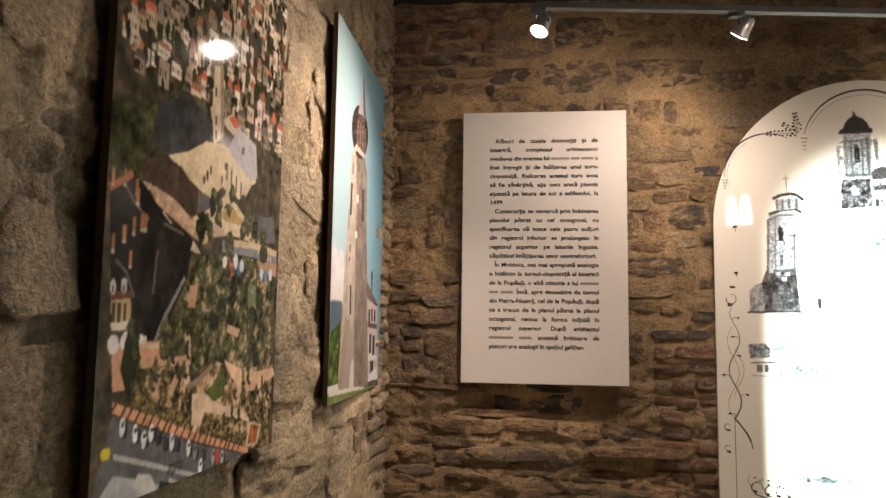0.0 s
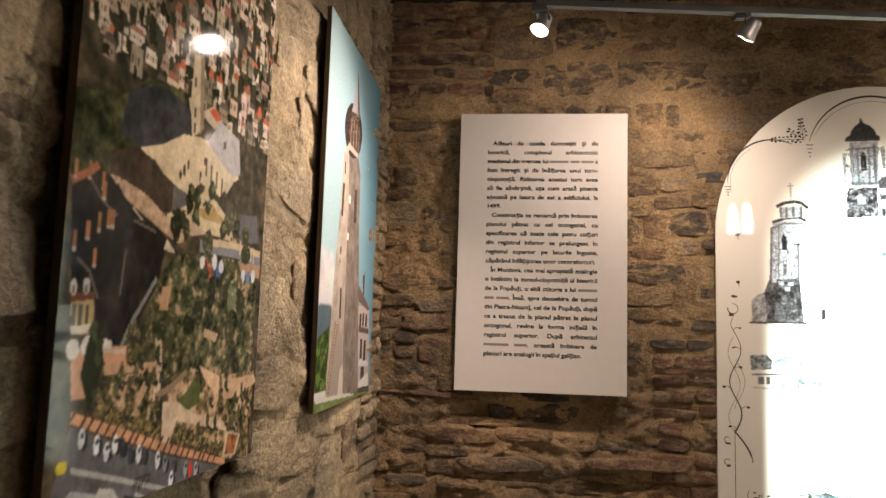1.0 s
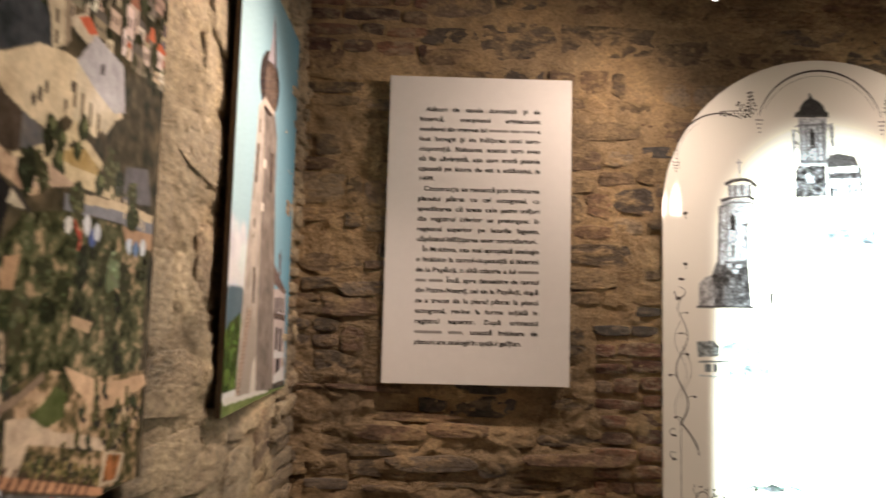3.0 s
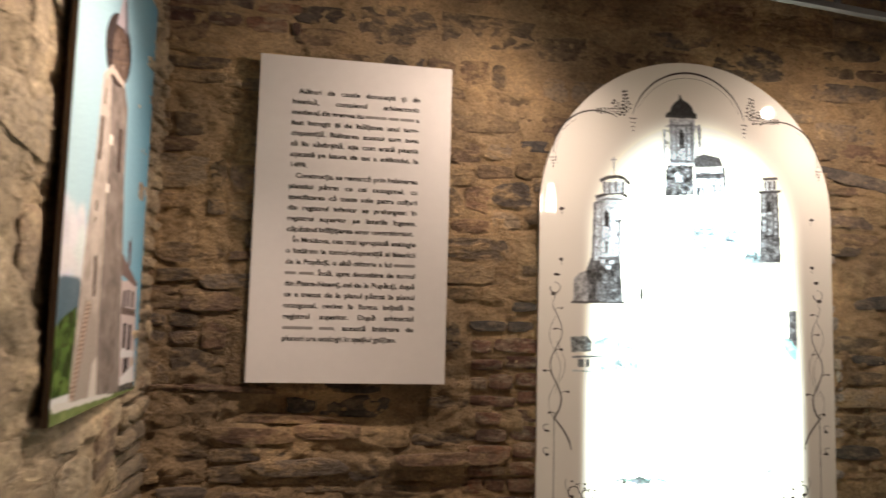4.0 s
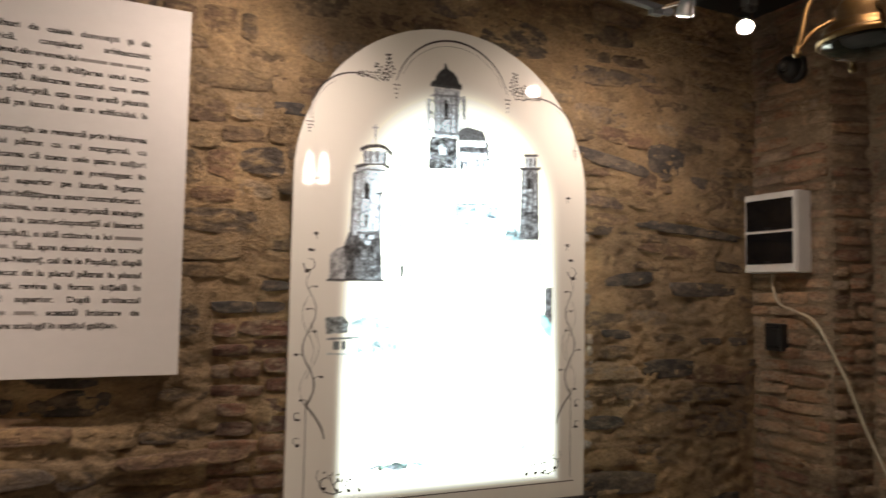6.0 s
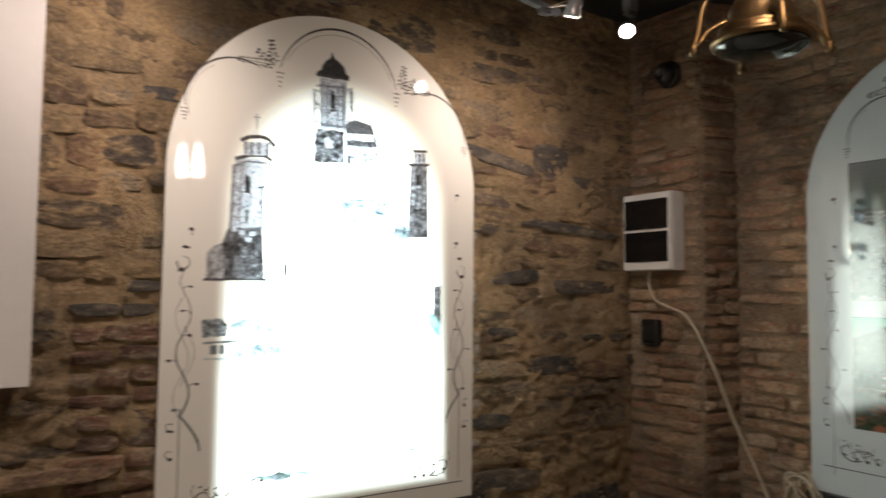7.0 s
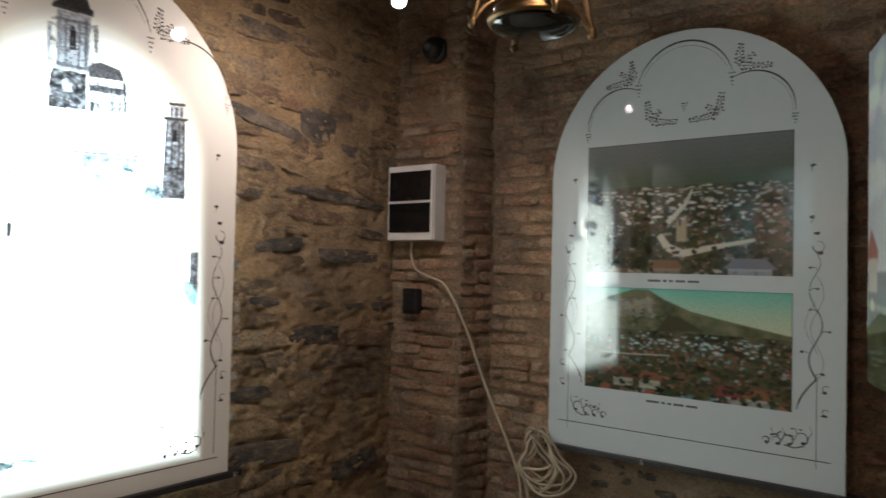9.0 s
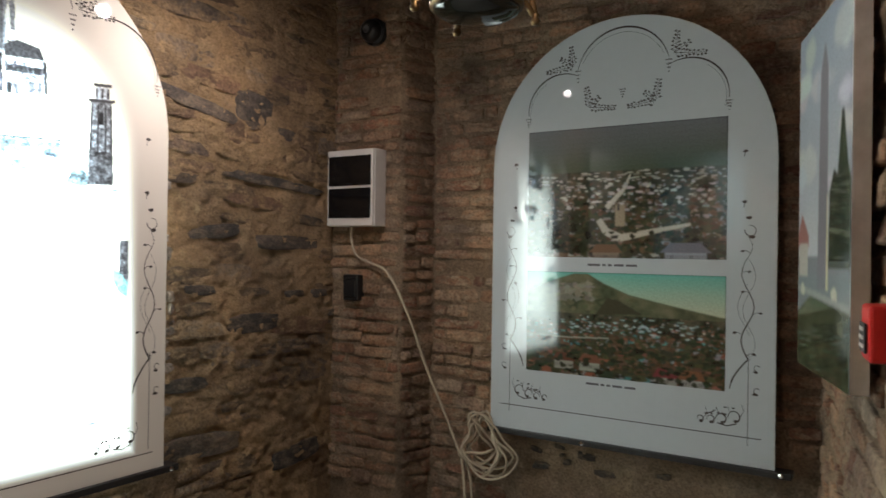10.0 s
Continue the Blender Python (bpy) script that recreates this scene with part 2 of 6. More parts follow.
def thing(name, label, category, m, group="", kind=""):
    ob = new(name)
    ob.matrix_basis = m
    return tagged(ob, label, category, group, kind)


def face_pose(a, b, z):
    """A pose with x along a to b on the plan, y up and z out of the wall (to the right-hand side is x)."""
    u = Vector((b[0] - a[0], b[1] - a[1], 0)).normalized()
    n = u.cross(Z)
    m = Matrix((u, Z, n)).transposed().to_4x4()
    m.translation = (a[0], a[1], z)
    return m


def box(bm, x0, x1, y0, y1, z0, z1, bevel=0.0):
    r = bmesh.ops.create_cube(bm, size=1)
    for v in r["verts"]:
        v.co = Vector(((x0 + x1) / 2 + v.co.x * (x1 - x0), (y0 + y1) / 2 + v.co.y * (y1 - y0), (z0 + z1) / 2 + v.co.z * (z1 - z0)))
    if bevel:
        es = {e for v in r["verts"] for e in v.link_edges}
        bmesh.ops.bevel(bm, geom=list(es), offset=bevel, segments=2, affect="EDGES", profile=0.5)
    return bm


def lathe(profile, seg=32, axis="z"):
    """A turned body from (radius, height) pairs."""
    bm = bmesh.new()
    rings = []
    for r, h in profile:
        rings.append([bm.verts.new((r * math.cos(2 * math.pi * i / seg), r * math.sin(2 * math.pi * i / seg), h)) for i in range(seg)])
    for a, b in zip(rings, rings[1:]):
        for i in range(seg):
            bm.faces.new((a[i], a[(i + 1) % seg], b[(i + 1) % seg], b[i]))
    for ring in (rings[0], rings[-1]):
        try:
            bm.faces.new(ring)
        except ValueError:
            pass
    bmesh.ops.recalc_face_normals(bm, faces=bm.faces)
    return bm


def tube(points, radius, seg=8, smooth=4):
    """A round rod along a smoothed line."""
    pts = [Vector(p) for p in points]
    if smooth and len(pts) > 2:
        out = []
        ext = [pts[0] * 2 - pts[1]] + pts + [pts[-1] * 2 - pts[-2]]
        for i in range(1, len(ext) - 2):
            p0, p1, p2, p3 = ext[i - 1:i + 3]
            for k in range(smooth):
                t = k / smooth
                out.append(0.5 * (2 * p1 + (p2 - p0) * t + (2 * p0 - 5 * p1 + 4 * p2 - p3) * t * t + (3 * p1 - p0 - 3 * p2 + p3) * t ** 3))
        pts = out + [pts[-1]]
    bm = bmesh.new()
    rings, side = [], None
    for i, p in enumerate(pts):
        d = (pts[min(i + 1, len(pts) - 1)] - pts[max(i - 1, 0)]).normalized()
        side = d.orthogonal().normalized() if side is None else (side - d * side.dot(d)).normalized()
        up = d.cross(side)
        r = radius(i / (len(pts) - 1)) if callable(radius) else radius
        rings.append([bm.verts.new(p + (side * math.cos(2 * math.pi * k / seg) + up * math.sin(2 * math.pi * k / seg)) * r) for k in range(seg)])
    for a, b in zip(rings, rings[1:]):
        for i in range(seg):
            bm.faces.new((a[i], a[(i + 1) % seg], b[(i + 1) % seg], b[i]))
    bm.faces.new(rings[0][::-1])
    bm.faces.new(rings[-1])
    return bm


class Print:
    """Flat inked shapes on a sheet, each a hair above the one before; x right, y up, in metres."""

    def __init__(self, lift=0.0003):
        self.verts, self.faces, self.inks, self.lift = [], [], [], lift

    def poly(self, pts, ink):
        k = len(self.verts)
        self.lift += 4e-6
        self.verts += [(x, y, self.lift) for x, y in pts]
        self.faces.append(tuple(range(k, k + len(pts))))
        self.inks.append(ink)

    def rect(self, x0, y0, x1, y1, ink, turn=0.0):
        cx, cy, c, s = (x0 + x1) / 2, (y0 + y1) / 2, math.cos(turn), math.sin(turn)
        self.poly([(cx + c * (x - cx) - s * (y - cy), cy + s * (x - cx) + c * (y - cy)) for x, y in ((x0, y0), (x1, y0), (x1, y1), (x0, y1))], ink)

    def blob(self, x, y, rx, ry, ink, rng, n=9, rough=0.35):
        self.poly([(x + rx * math.cos(2 * math.pi * i / n) * (1 + rng.uniform(-rough, rough)), y + ry * math.sin(2 * math.pi * i / n) * (1 + rng.uniform(-rough, rough))) for i in range(n)], ink)

    def line(self, pts, width, ink):
        pts = [Vector(p) for p in pts]
        left, right = [], []
        for i, p in enumerate(pts):
            d = (pts[min(i + 1, len(pts) - 1)] - pts[max(i - 1, 0)]).normalized()
            w = width(i / (len(pts) - 1)) if callable(width) else width
            n = Vector((-d.y, d.x)) * w / 2
            left.append(p + n)
            right.append(p - n)
        self.lift += 4e-6
        k, n = len(self.verts), len(pts)
        self.verts += [(p.x, p.y, self.lift) for p in left + right]
        for i in range(n - 1):
            self.faces.append((k + i, k + i + 1, k + n + i + 1, k + n + i))
            self.inks.append(ink)

    def mesh(self, name, material, clip=None):
        vs = self.verts
        if clip:
            x0, y0, x1, y1 = clip
            vs = [(min(max(x, x0), x1), min(max(y, y0), y1), z) for x, y, z in vs]
        me = bpy.data.meshes.new(name)
        me.from_pydata(vs, [], self.faces)
        att = me.attributes.new("ink", "FLOAT_COLOR", "FACE")
        att.data.foreach_set("color", [v for c in self.inks for v in (*c, 1.0)])
        me.materials.append(material)
        me.update()
        return me


class Photo:
    """A photographic print painted on a fine sheet of points; x right, y up, in metres."""

    def __init__(self, w, h, step=0.002):
        self.nx, self.ny, self.w, self.h = int(w / step) + 1, int(h / step) + 1, w, h
        self.ink = np.zeros((self.ny, self.nx, 3))
        self.warp = None

    def mask(self, pts):
        """The part of the sheet about a shape, and which of its points lie inside."""
        if self.warp:
            pts = [self.warp(x, y) for x, y in pts]
        kx, ky = (self.nx - 1) / self.w, (self.ny - 1) / self.h
        q = np.array([(x * kx, y * ky) for x, y in pts])
        x0, y0 = np.maximum(np.floor(q.min(0)).astype(int), 0)
        x1, y1 = min(int(q[:, 0].max()) + 2, self.nx), min(int(q[:, 1].max()) + 2, self.ny)
        if x0 >= x1 or y0 >= y1:
            return None
        gy, gx = np.mgrid[y0:y1, x0:x1]
        inside = np.zeros(gx.shape, bool)
        for (ax, ay), (bx, by) in zip(q, np.roll(q, -1, 0)):
            if abs(by - ay) > 1e-9:
                inside ^= ((ay > gy) != (by > gy)) & (gx < (bx - ax) * (gy - ay) / (by - ay) + ax)
        return (slice(y0, y1), slice(x0, x1)), inside

    def poly(self, pts, ink):
        m = self.mask(pts)
        if m:
            self.ink[m[0]][m[1]] = ink

    def field(self, size, seed):
        """A soft random field from 0 to 1 with patches of about that size and finer ones on them."""
        g = np.random.default_rng(seed)
        total = 0
        for s, weight in ((size, 1.0), (size / 2, 0.7), (size / 4, 0.5)):
            r = g.random((int(self.h / s) + 3, int(self.w / s) + 3))
            x, y = np.arange(self.nx) * self.w / (self.nx - 1) / s, np.arange(self.ny) * self.h / (self.ny - 1) / s
            i, j = x.astype(int), y.astype(int)
            fx, fy = (x - i)[None, :], (y - j)[:, None]
            r0, r1 = r[j], r[j + 1]
            total = total + weight * ((r0[:, i] * (1 - fx) + r0[:, i + 1] * fx) * (1 - fy) + (r1[:, i] * (1 - fx) + r1[:, i + 1] * fx) * fy)
        return np.clip((total / 2.2 - 0.5) * 2.4 + 0.5, 0, 1)

    def fill(self, pts, inks, size, seed):
        """A shape mottled with a run of inks."""
        m = self.mask(pts)
        if m:
            f = self.field(size, seed)[m[0]][m[1]] * (len(inks) - 1)
            self.ink[m[0]][m[1]] = np.stack([np.interp(f, range(len(inks)), [c[k] for c in inks]) for k in range(3)], -1)

    def rect(self, x0, y0, x1, y1, ink):
        self.poly([(x0, y0), (x1, y0), (x1, y1), (x0, y1)], ink)

    def blob(self, x, y, rx, ry, ink, rng, n=9, rough=0.35):
        self.poly([(x + rx * math.cos(2 * math.pi * i / n) * (1 + rng.uniform(-rough, rough)), y + ry * math.sin(2 * math.pi * i / n) * (1 + rng.uniform(-rough, rough))) for i in range(n)], ink)

    def line(self, pts, width, ink):
        pts = [Vector(p) for p in pts]
        n = len(pts)
        for i in range(n - 1):
            d = (pts[i + 1] - pts[i]).normalized()
            k = Vector((-d.y, d.x)) / 2
            a, b = (width(i / (n - 1)), width((i + 1) / (n - 1))) if callable(width) else (width, width)
            self.poly([tuple(pts[i] + k * a), tuple(pts[i + 1] + k * b), tuple(pts[i + 1] - k * b), tuple(pts[i] - k * a)], ink)

    def speckle(self, seed, paper, amount=0.08):
        """Breaks the inked areas into grain, as in a coarse print."""
        g = np.random.default_rng(seed)
        n = g.normal(size=self.ink.shape[:2])
        n = (n + np.roll(n, 1, 0) + np.roll(n, 1, 1) + np.roll(n, (1, 1), (0, 1))) / 2
        inked_area = np.abs(self.ink - np.array(paper)).sum(-1) > 0.03
        self.ink *= 1 + np.clip(amount * 3 * n, -0.5, 0.6)[..., None] * inked_area[..., None]
        self.blur(1)

    def blur(self, times):
        for _ in range(times):
            q = np.pad(self.ink, ((1, 1), (1, 1), (0, 0)), mode="edge")
            self.ink = (q[1:-1, 1:-1] * 2 + q[:-2, 1:-1] + q[2:, 1:-1] + q[1:-1, :-2] + q[1:-1, 2:]) / 6

    def mesh(self, name, material, lift=0.001):
        soft = np.pad(self.ink, ((1, 1), (1, 1), (0, 0)), mode="edge")
        soft = (soft[1:-1, 1:-1] * 4 + soft[:-2, 1:-1] + soft[2:, 1:-1] + soft[1:-1, :-2] + soft[1:-1, 2:]) / 8
        nx, ny = self.nx, self.ny
        gy, gx = np.mgrid[0:ny, 0:nx]
        co = np.stack([gx * self.w / (nx - 1), gy * self.h / (ny - 1), np.full(gx.shape, lift)], -1).reshape(-1, 3)
        k = (gy[:-1, :-1] * nx + gx[:-1, :-1]).reshape(-1)
        faces = np.stack([k, k + 1, k + nx + 1, k + nx], -1)
        me = bpy.data.meshes.new(name)
        me.from_pydata(co.tolist(), [], faces.tolist())
        att = me.attributes.new("ink", "FLOAT_COLOR", "POINT")
        att.data.foreach_set("color", np.concatenate([soft.reshape(-1, 3), np.ones((nx * ny, 1))], 1).ravel().astype(np.float32))
        me.materials.append(material)
        me.update()
        return me


def inked(bm, name, material, ink, smooth=False):
    """A solid part whose whole surface has one ink."""
    me = mesh_of(bm, name, material, smooth)
    att = me.attributes.new("ink", "FLOAT_COLOR", "FACE")
    att.data.foreach_set("color", [v for _ in me.polygons for v in (*ink, 1.0)])
    return me

# ---------------- masonry walls ----------------
RNG = random.Random(7)
SHAPES = {}


def stone_template(rng, brick):
    """A unit block: 1 wide, 1 high, front at depth 1, with broken edges."""
    bm = bmesh.new()
    n = 14
    rough = 0.03 if brick else 0.075
    power = 9 if brick else rng.uniform(4.5, 9)
    outline, drift = [], [rng.uniform(-1, 1) for _ in range(5)]
    skew, taper = rng.uniform(-0.14, 0.14) * (0.3 if brick else 1), rng.uniform(-0.22, 0.22) * (0.2 if brick else 1)
    for i in range(n):
        a = 2 * math.pi * (i + 0.5) / n + rng.uniform(-0.09, 0.09)
        c, s = math.cos(a), math.sin(a)
        r = 0.5 / (abs(c) ** power + abs(s) ** power) ** (1 / power) * (1 + rng.uniform(-rough, rough) + rough * sum(d * math.sin(a * (k + 2)) for k, d in enumerate(drift)) / 2)
        x, y = c * r, s * r
        outline.append((x + skew * y, y * (1 + taper * x * 2)))
    tilt = Vector((rng.uniform(-0.45, 0.45), rng.uniform(-0.6, 0.6)))
    rings = []
    for k, d in ((1.0, -1.6), (1.0, 0.3), (0.95, 0.8), (0.62, 1.0)):
        rings.append([bm.verts.new((x * k, y * k, d + ((tilt.x * x + tilt.y * y) + rng.uniform(-0.22, 0.22) if d > 0 else 0))) for x, y in outline])
    for a, b in zip(rings, rings[1:]):
        for i in range(n):
            bm.faces.new((a[i], a[(i + 1) % n], b[(i + 1) % n], b[i]))
    mid = bm.verts.new((0, 0, 1.0 + rng.uniform(-0.2, 0.2)))
    for i in range(n):
        bm.faces.new((rings[-1][i], rings[-1][(i + 1) % n], mid))
    return bm


def templates(name, brick, material, count=18):
    return [mesh_of(stone_template(RNG, brick), name, material, smooth=True) for _ in range(count)]


HOLLOWS = {3.1: [(0.78, 1.19, 0.26, 0.05, 0.05), (1.12, 0.98, 0.2, 0.04, 0.03), (2.7, 1.6, 0.4, 0.3, 0.02)], 9.4: [(3.62, 1.2, 0.2, 0.1, 0.03)]}


def relief(x, y, seed, swell):
    """The slow swelling of an old wall face, with a few hollows."""
    d = swell * (noise.noise(Vector((x * 1.7 + seed, y * 2.1, 2 * seed))) + 0.6 * noise.noise(Vector((x * 4.5, y * 6.0 + seed, seed))))
    for hx, hy, hw, hh, hd in HOLLOWS.get(seed, ()):
        d -= hd * math.exp(-((x - hx) / hw) ** 4 - ((y - hy) / hh) ** 4)
    if seed == 3.1 and x < 1.45 and y < 1.3:   # jutting beds low on the stone wall
        d += 0.022 * min(1, (1.3 - y) / 0.15) * min(1, (1.45 - x) / 0.2) * (noise.noise(Vector((x * 2.6, y * 15, 7.7))) + 0.4 * noise.noise(Vector((x * 6, y * 34, 1.7))))
    return d


def wall_sheet(name, m, width, height, material, rough=0.012, step=0.011, thick=0.25, label="", seed=0.0, swell=0.008, y0=0.5):
    """A wall slab with an uneven mortar face; x along, y up, z out."""
    nx, ny = max(2, int(width / step)), max(2, int((height - y0) / step))
    verts, faces = [], []
    for j in range(ny + 1):
        for i in range(nx + 1):
            x, y = width * i / nx, y0 + (height - y0) * j / ny
            if j == 0:
                y = 0.0
            q = Vector((x * 7 + seed, y * 10, seed))
            crumb = noise.noise(q * 3.9) + 0.6 * noise.noise(q * 8.3)
            d = relief(x, y, seed, swell) + rough * (0.8 * noise.noise(q) + 0.7 * noise.noise(q * 2.7) + 0.55 * crumb + 0.5 * max(0.0, crumb))
            verts.append((x, y, d))
    for j in range(ny):
        for i in range(nx):
            k = j * (nx + 1) + i
            faces.append((k, k + 1, k + nx + 2, k + nx + 1))
    rim = [i for i in range(nx + 1)] + [j * (nx + 1) + nx for j in range(1, ny + 1)] + [ny * (nx + 1) + i for i in range(nx - 1, -1, -1)] + [j * (nx + 1) for j in range(ny - 1, 0, -1)]
    k = len(verts)
    verts += [(verts[i][0], verts[i][1], -thick) for i in rim]
    for a in range(len(rim)):
        b = (a + 1) % len(rim)
        faces.append((rim[b], rim[a], k + a, k + b))
    faces.append(tuple(range(len(verts) - 1, k - 1, -1)))
    me = bpy.data.meshes.new(name)
    me.from_pydata(verts, [], faces)
    me.materials.append(material)
    me.shade_smooth()
    me.update()
    ob = new(name, me)
    ob.matrix_basis = m
    SHAPES[ob.name] = (seed, swell)
    return tagged(ob, label, "wall", kind="structure")


def lay(wall, pieces, made, rest_material, piece, near, keep=300):
    """Sets pieces (x, y, w, h, depth, turn) on a wall: those in the near stretch as parts, the others joined into one."""
    pieces.sort(key=lambda p: abs(p[0] - near[0]) + abs(p[1] - near[1]) * 0.8)
    rest_v, rest_f = [], []
    for i, (x, y, w, h, d, turn) in enumerate(pieces):
        me = made[RNG.randrange(len(made))]
        m = pose(x, y, relief(x, y, *SHAPES[wall.name]), RNG.uniform(-5, 5), RNG.uniform(-3, 3), turn) @ Matrix.Diagonal((w * RNG.choice((-1, 1)), h, d, 1))
        if m.determinant() < 0:
            m = m @ Matrix.Diagonal((-1, 1, 1, 1))
        if i < keep:
            ob = new(piece, me)
            ob.parent = wall
            ob.matrix_basis = m
        else:
            k = len(rest_v)
            rest_v += [tuple(m @ v.co) for v in me.vertices]
            rest_f += [tuple(k + q for q in p.vertices) for p in me.polygons]
    if rest_v:
        me = bpy.data.meshes.new(piece + "_rest")
        me.from_pydata(rest_v, [], rest_f)
        me.materials.append(rest_material)
        me.shade_smooth()
        tagged(part(piece + "_rest", me, None, wall), kind="stuff")


def courses(width, y0, y1, hrange, wrange, drange, skip=lambda x, y: False, joint=0.012, wobble=0.008, turn=1.5, gaps=0.04, x0=0.0, seed=0.0):
    out, y = [], y0
    while y < y1:
        h = RNG.uniform(*hrange)
        x = x0 + RNG.uniform(-wrange[0], 0)
        while x < width:
            w = RNG.uniform(*wrange) * RNG.choice((0.6, 1, 1, 1.3))
            cx, cy = x + w / 2, y + h / 2 + wobble * noise.noise(Vector((x * 2.5 + seed, y * 3, seed))) * 3
            a, b = max(x, x0), min(x + w, width)
            if b - a > 0.025 and RNG.random() > gaps and not skip((a + b) / 2, cy):
                if h > 0.075 and RNG.random() < 0.3:
                    for s in (-1, 1):
                        out.append(((a + b) / 2, cy + s * h / 4, b - a - joint, h / 2 - joint, RNG.uniform(*drange), RNG.uniform(-turn, turn)))
                else:
                    out.append(((a + b) / 2, cy, b - a - joint, h * RNG.uniform(0.85, 1.05) - joint, RNG.uniform(*drange), RNG.uniform(-turn, turn)))
            x += w
        y += h
    return out


# plan of the room
NW, NE = (-0.575, 2.80), (2.72, 3.032)
ROOM_TOP, ROOM_LOW = 2.74, 0.0
SOUTH_A, SOUTH_B = (2.86, 1.095), (1.25, 0.805)

north_m = face_pose((-0.75, 2.788), (2.95, 3.048), 0.0)
wall_north = wall_sheet("wall_north", north_m, 3.71, ROOM_TOP, M_MORTAR, rough=0.014, step=0.009, swell=0.014, label="rough coursed rubble stone wall in tan mortar", seed=3.1)
STONES = templates("stone", False, M_STONE)
DARKS = templates("stone", False, M_DARK, 6)
DARK_BLOCKS = templates("stone", True, M_DARK, 2)
BRICK_T = templates("brick", True, M_BRICK)
# dark slabs and bricks that stand out: x, y, w, h, turn
SLABS = [(1.41, 2.062, 0.11, 0.04, 0), (1.37, 1.524, 0.09, 0.03, 0), (1.25, 1.46, 0.12, 0.035, 0), (1.365, 1.46, 0.095, 0.032, 0), (0.33, 0.95, 0.14, 0.035, 0),
         (2.66, 2.025, 0.36, 0.05, -9), (2.94, 2.06, 0.19, 0.12, -5), (3.10, 1.785, 0.54, 0.04, -4), (2.77, 1.577, 0.24, 0.05, 6), (3.17, 1.545, 0.36, 0.055, 0),
         (2.69, 1.367, 0.14, 0.035, -3), (2.95, 1.23, 0.27, 0.075, 0), (3.19, 1.333, 0.11, 0.03, 0), (3.35, 1.33, 0.1, 0.035, 0), (2.62, 1.04, 0.21, 0.05, -3), (2.71, 0.81, 0.36, 0.085, -5), (3.22, 0.665, 0.28, 0.08, 4),
         # the last two, under the text board, deepen its shadow by their dark colour
         (3.12, 1.98, 0.12, 0.05, 0), (0.87, 1.205, 0.30, 0.085, -2), (0.665, 1.212, 0.09, 0.07, 4)]


def near_slab(x, y):
    return any(abs(x - a) < w / 2 + 0.03 and abs(y - b) < h / 2 + 0.025 for a, b, w, h, _ in SLABS)


def behind_arch(x, y):
    return (1.46 < x < 2.40 and 0.75 < y < 1.80) or math.hypot(x - 1.93, y - 1.85) < 0.44


def brick_patch(x, y):
    return (1.19 < x < 1.42 and 0.80 < y < 1.42) or (0.2 < x < 0.62 and y > 2.36 + 0.1 * math.sin(x * 9))


# strip right of the lit arch whose stones are coloured as if lit by it
def panel_glow_edge(x, y):
    return 2.43 < x < 2.56 and 0.95 < y < 1.72


def zone(x, y):
    """Which kind of stonework a place on the stone wall has."""
    if near_slab(x, y) or behind_arch(x, y) or brick_patch(x, y) or panel_glow_edge(x, y):
        return ""
    if x > 2.42:
        return "smeared"
    if x < 1.43 and y < 1.27:
        return "ledges"
    return "blocks" if y > 2.33 and x > 0.6 else "rubble"


for nm, hs, ws, ds, jt, tn, gp, sd, near, keep in (
        ("rubble", (0.045, 0.115), (0.08, 0.24), (0.004, 0.016), 0.012, 4, 0.10, 1.0, (1.1, 1.8), 120),
        ("ledges", (0.026, 0.075), (0.10, 0.40), (0.002, 0.013), 0.008, 3, 0.14, 2.0, (0.8, 1.1), 60),
        ("smeared", (0.05, 0.11), (0.10, 0.34), (0.002, 0.009), 0.014, 5, 0.15, 3.0, (3.0, 1.6), 80),
        ("blocks", (0.10, 0.19), (0.18, 0.42), (0.002, 0.008), 0.014, 3, 0.12, 4.0, (1.1, 2.45), 40)):
    lay(wall_north, courses(3.70, 0.55, ROOM_TOP, hs, ws, ds, lambda x, y: zone(x, y) != nm, joint=jt, wobble=0.016, turn=tn, gaps=gp, seed=sd), STONES, M_STONE_REST, "stone", near, keep)
REDS = templates("brick", True, M_REDBRICK, 8)
GLOW_RUBBLE = templates("stone", False, M_GLOW_RUBBLE, 8)
lay(wall_north, courses(1.43, 0.80, 1.42, (0.048, 0.062), (0.09, 0.17), (0.006, 0.02), near_slab, joint=0.011, wobble=0.006, turn=2, x0=1.19, seed=11.0), REDS, M_REDBRICK, "brick", (1.3, 1.1))
lay(wall_north, courses(0.62, 2.36, ROOM_TOP, (0.048, 0.062), (0.10, 0.2), (0.006, 0.022), joint=0.012, wobble=0.006, turn=2, x0=0.2, seed=12.0), REDS, M_REDBRICK, "brick", (0.4, 2.5))
# whitened stones that paint the panel's spill of light along its right edge
lay(wall_north, courses(2.57, 0.95, 1.72, (0.03, 0.06), (0.035, 0.09), (0.004, 0.022), near_slab, joint=0.008, wobble=0.01, turn=5, gaps=0.2, x0=2.43, seed=13.0), GLOW_RUBBLE, M_GLOW_RUBBLE, "stone", (2.5, 1.3))
for sx, sy, sw, sh, st in SLABS:
    ob = new("stone", DARK_BLOCKS[RNG.randrange(2)] if sh > 0.06 else DARKS[RNG.randrange(6)])
    ob.parent, ob.matrix_basis = wall_north, pose(sx, sy, relief(sx, sy, 3.1, 0.014), 0, 0, st) @ Matrix.Diagonal((sw, sh, 0.009, 1))

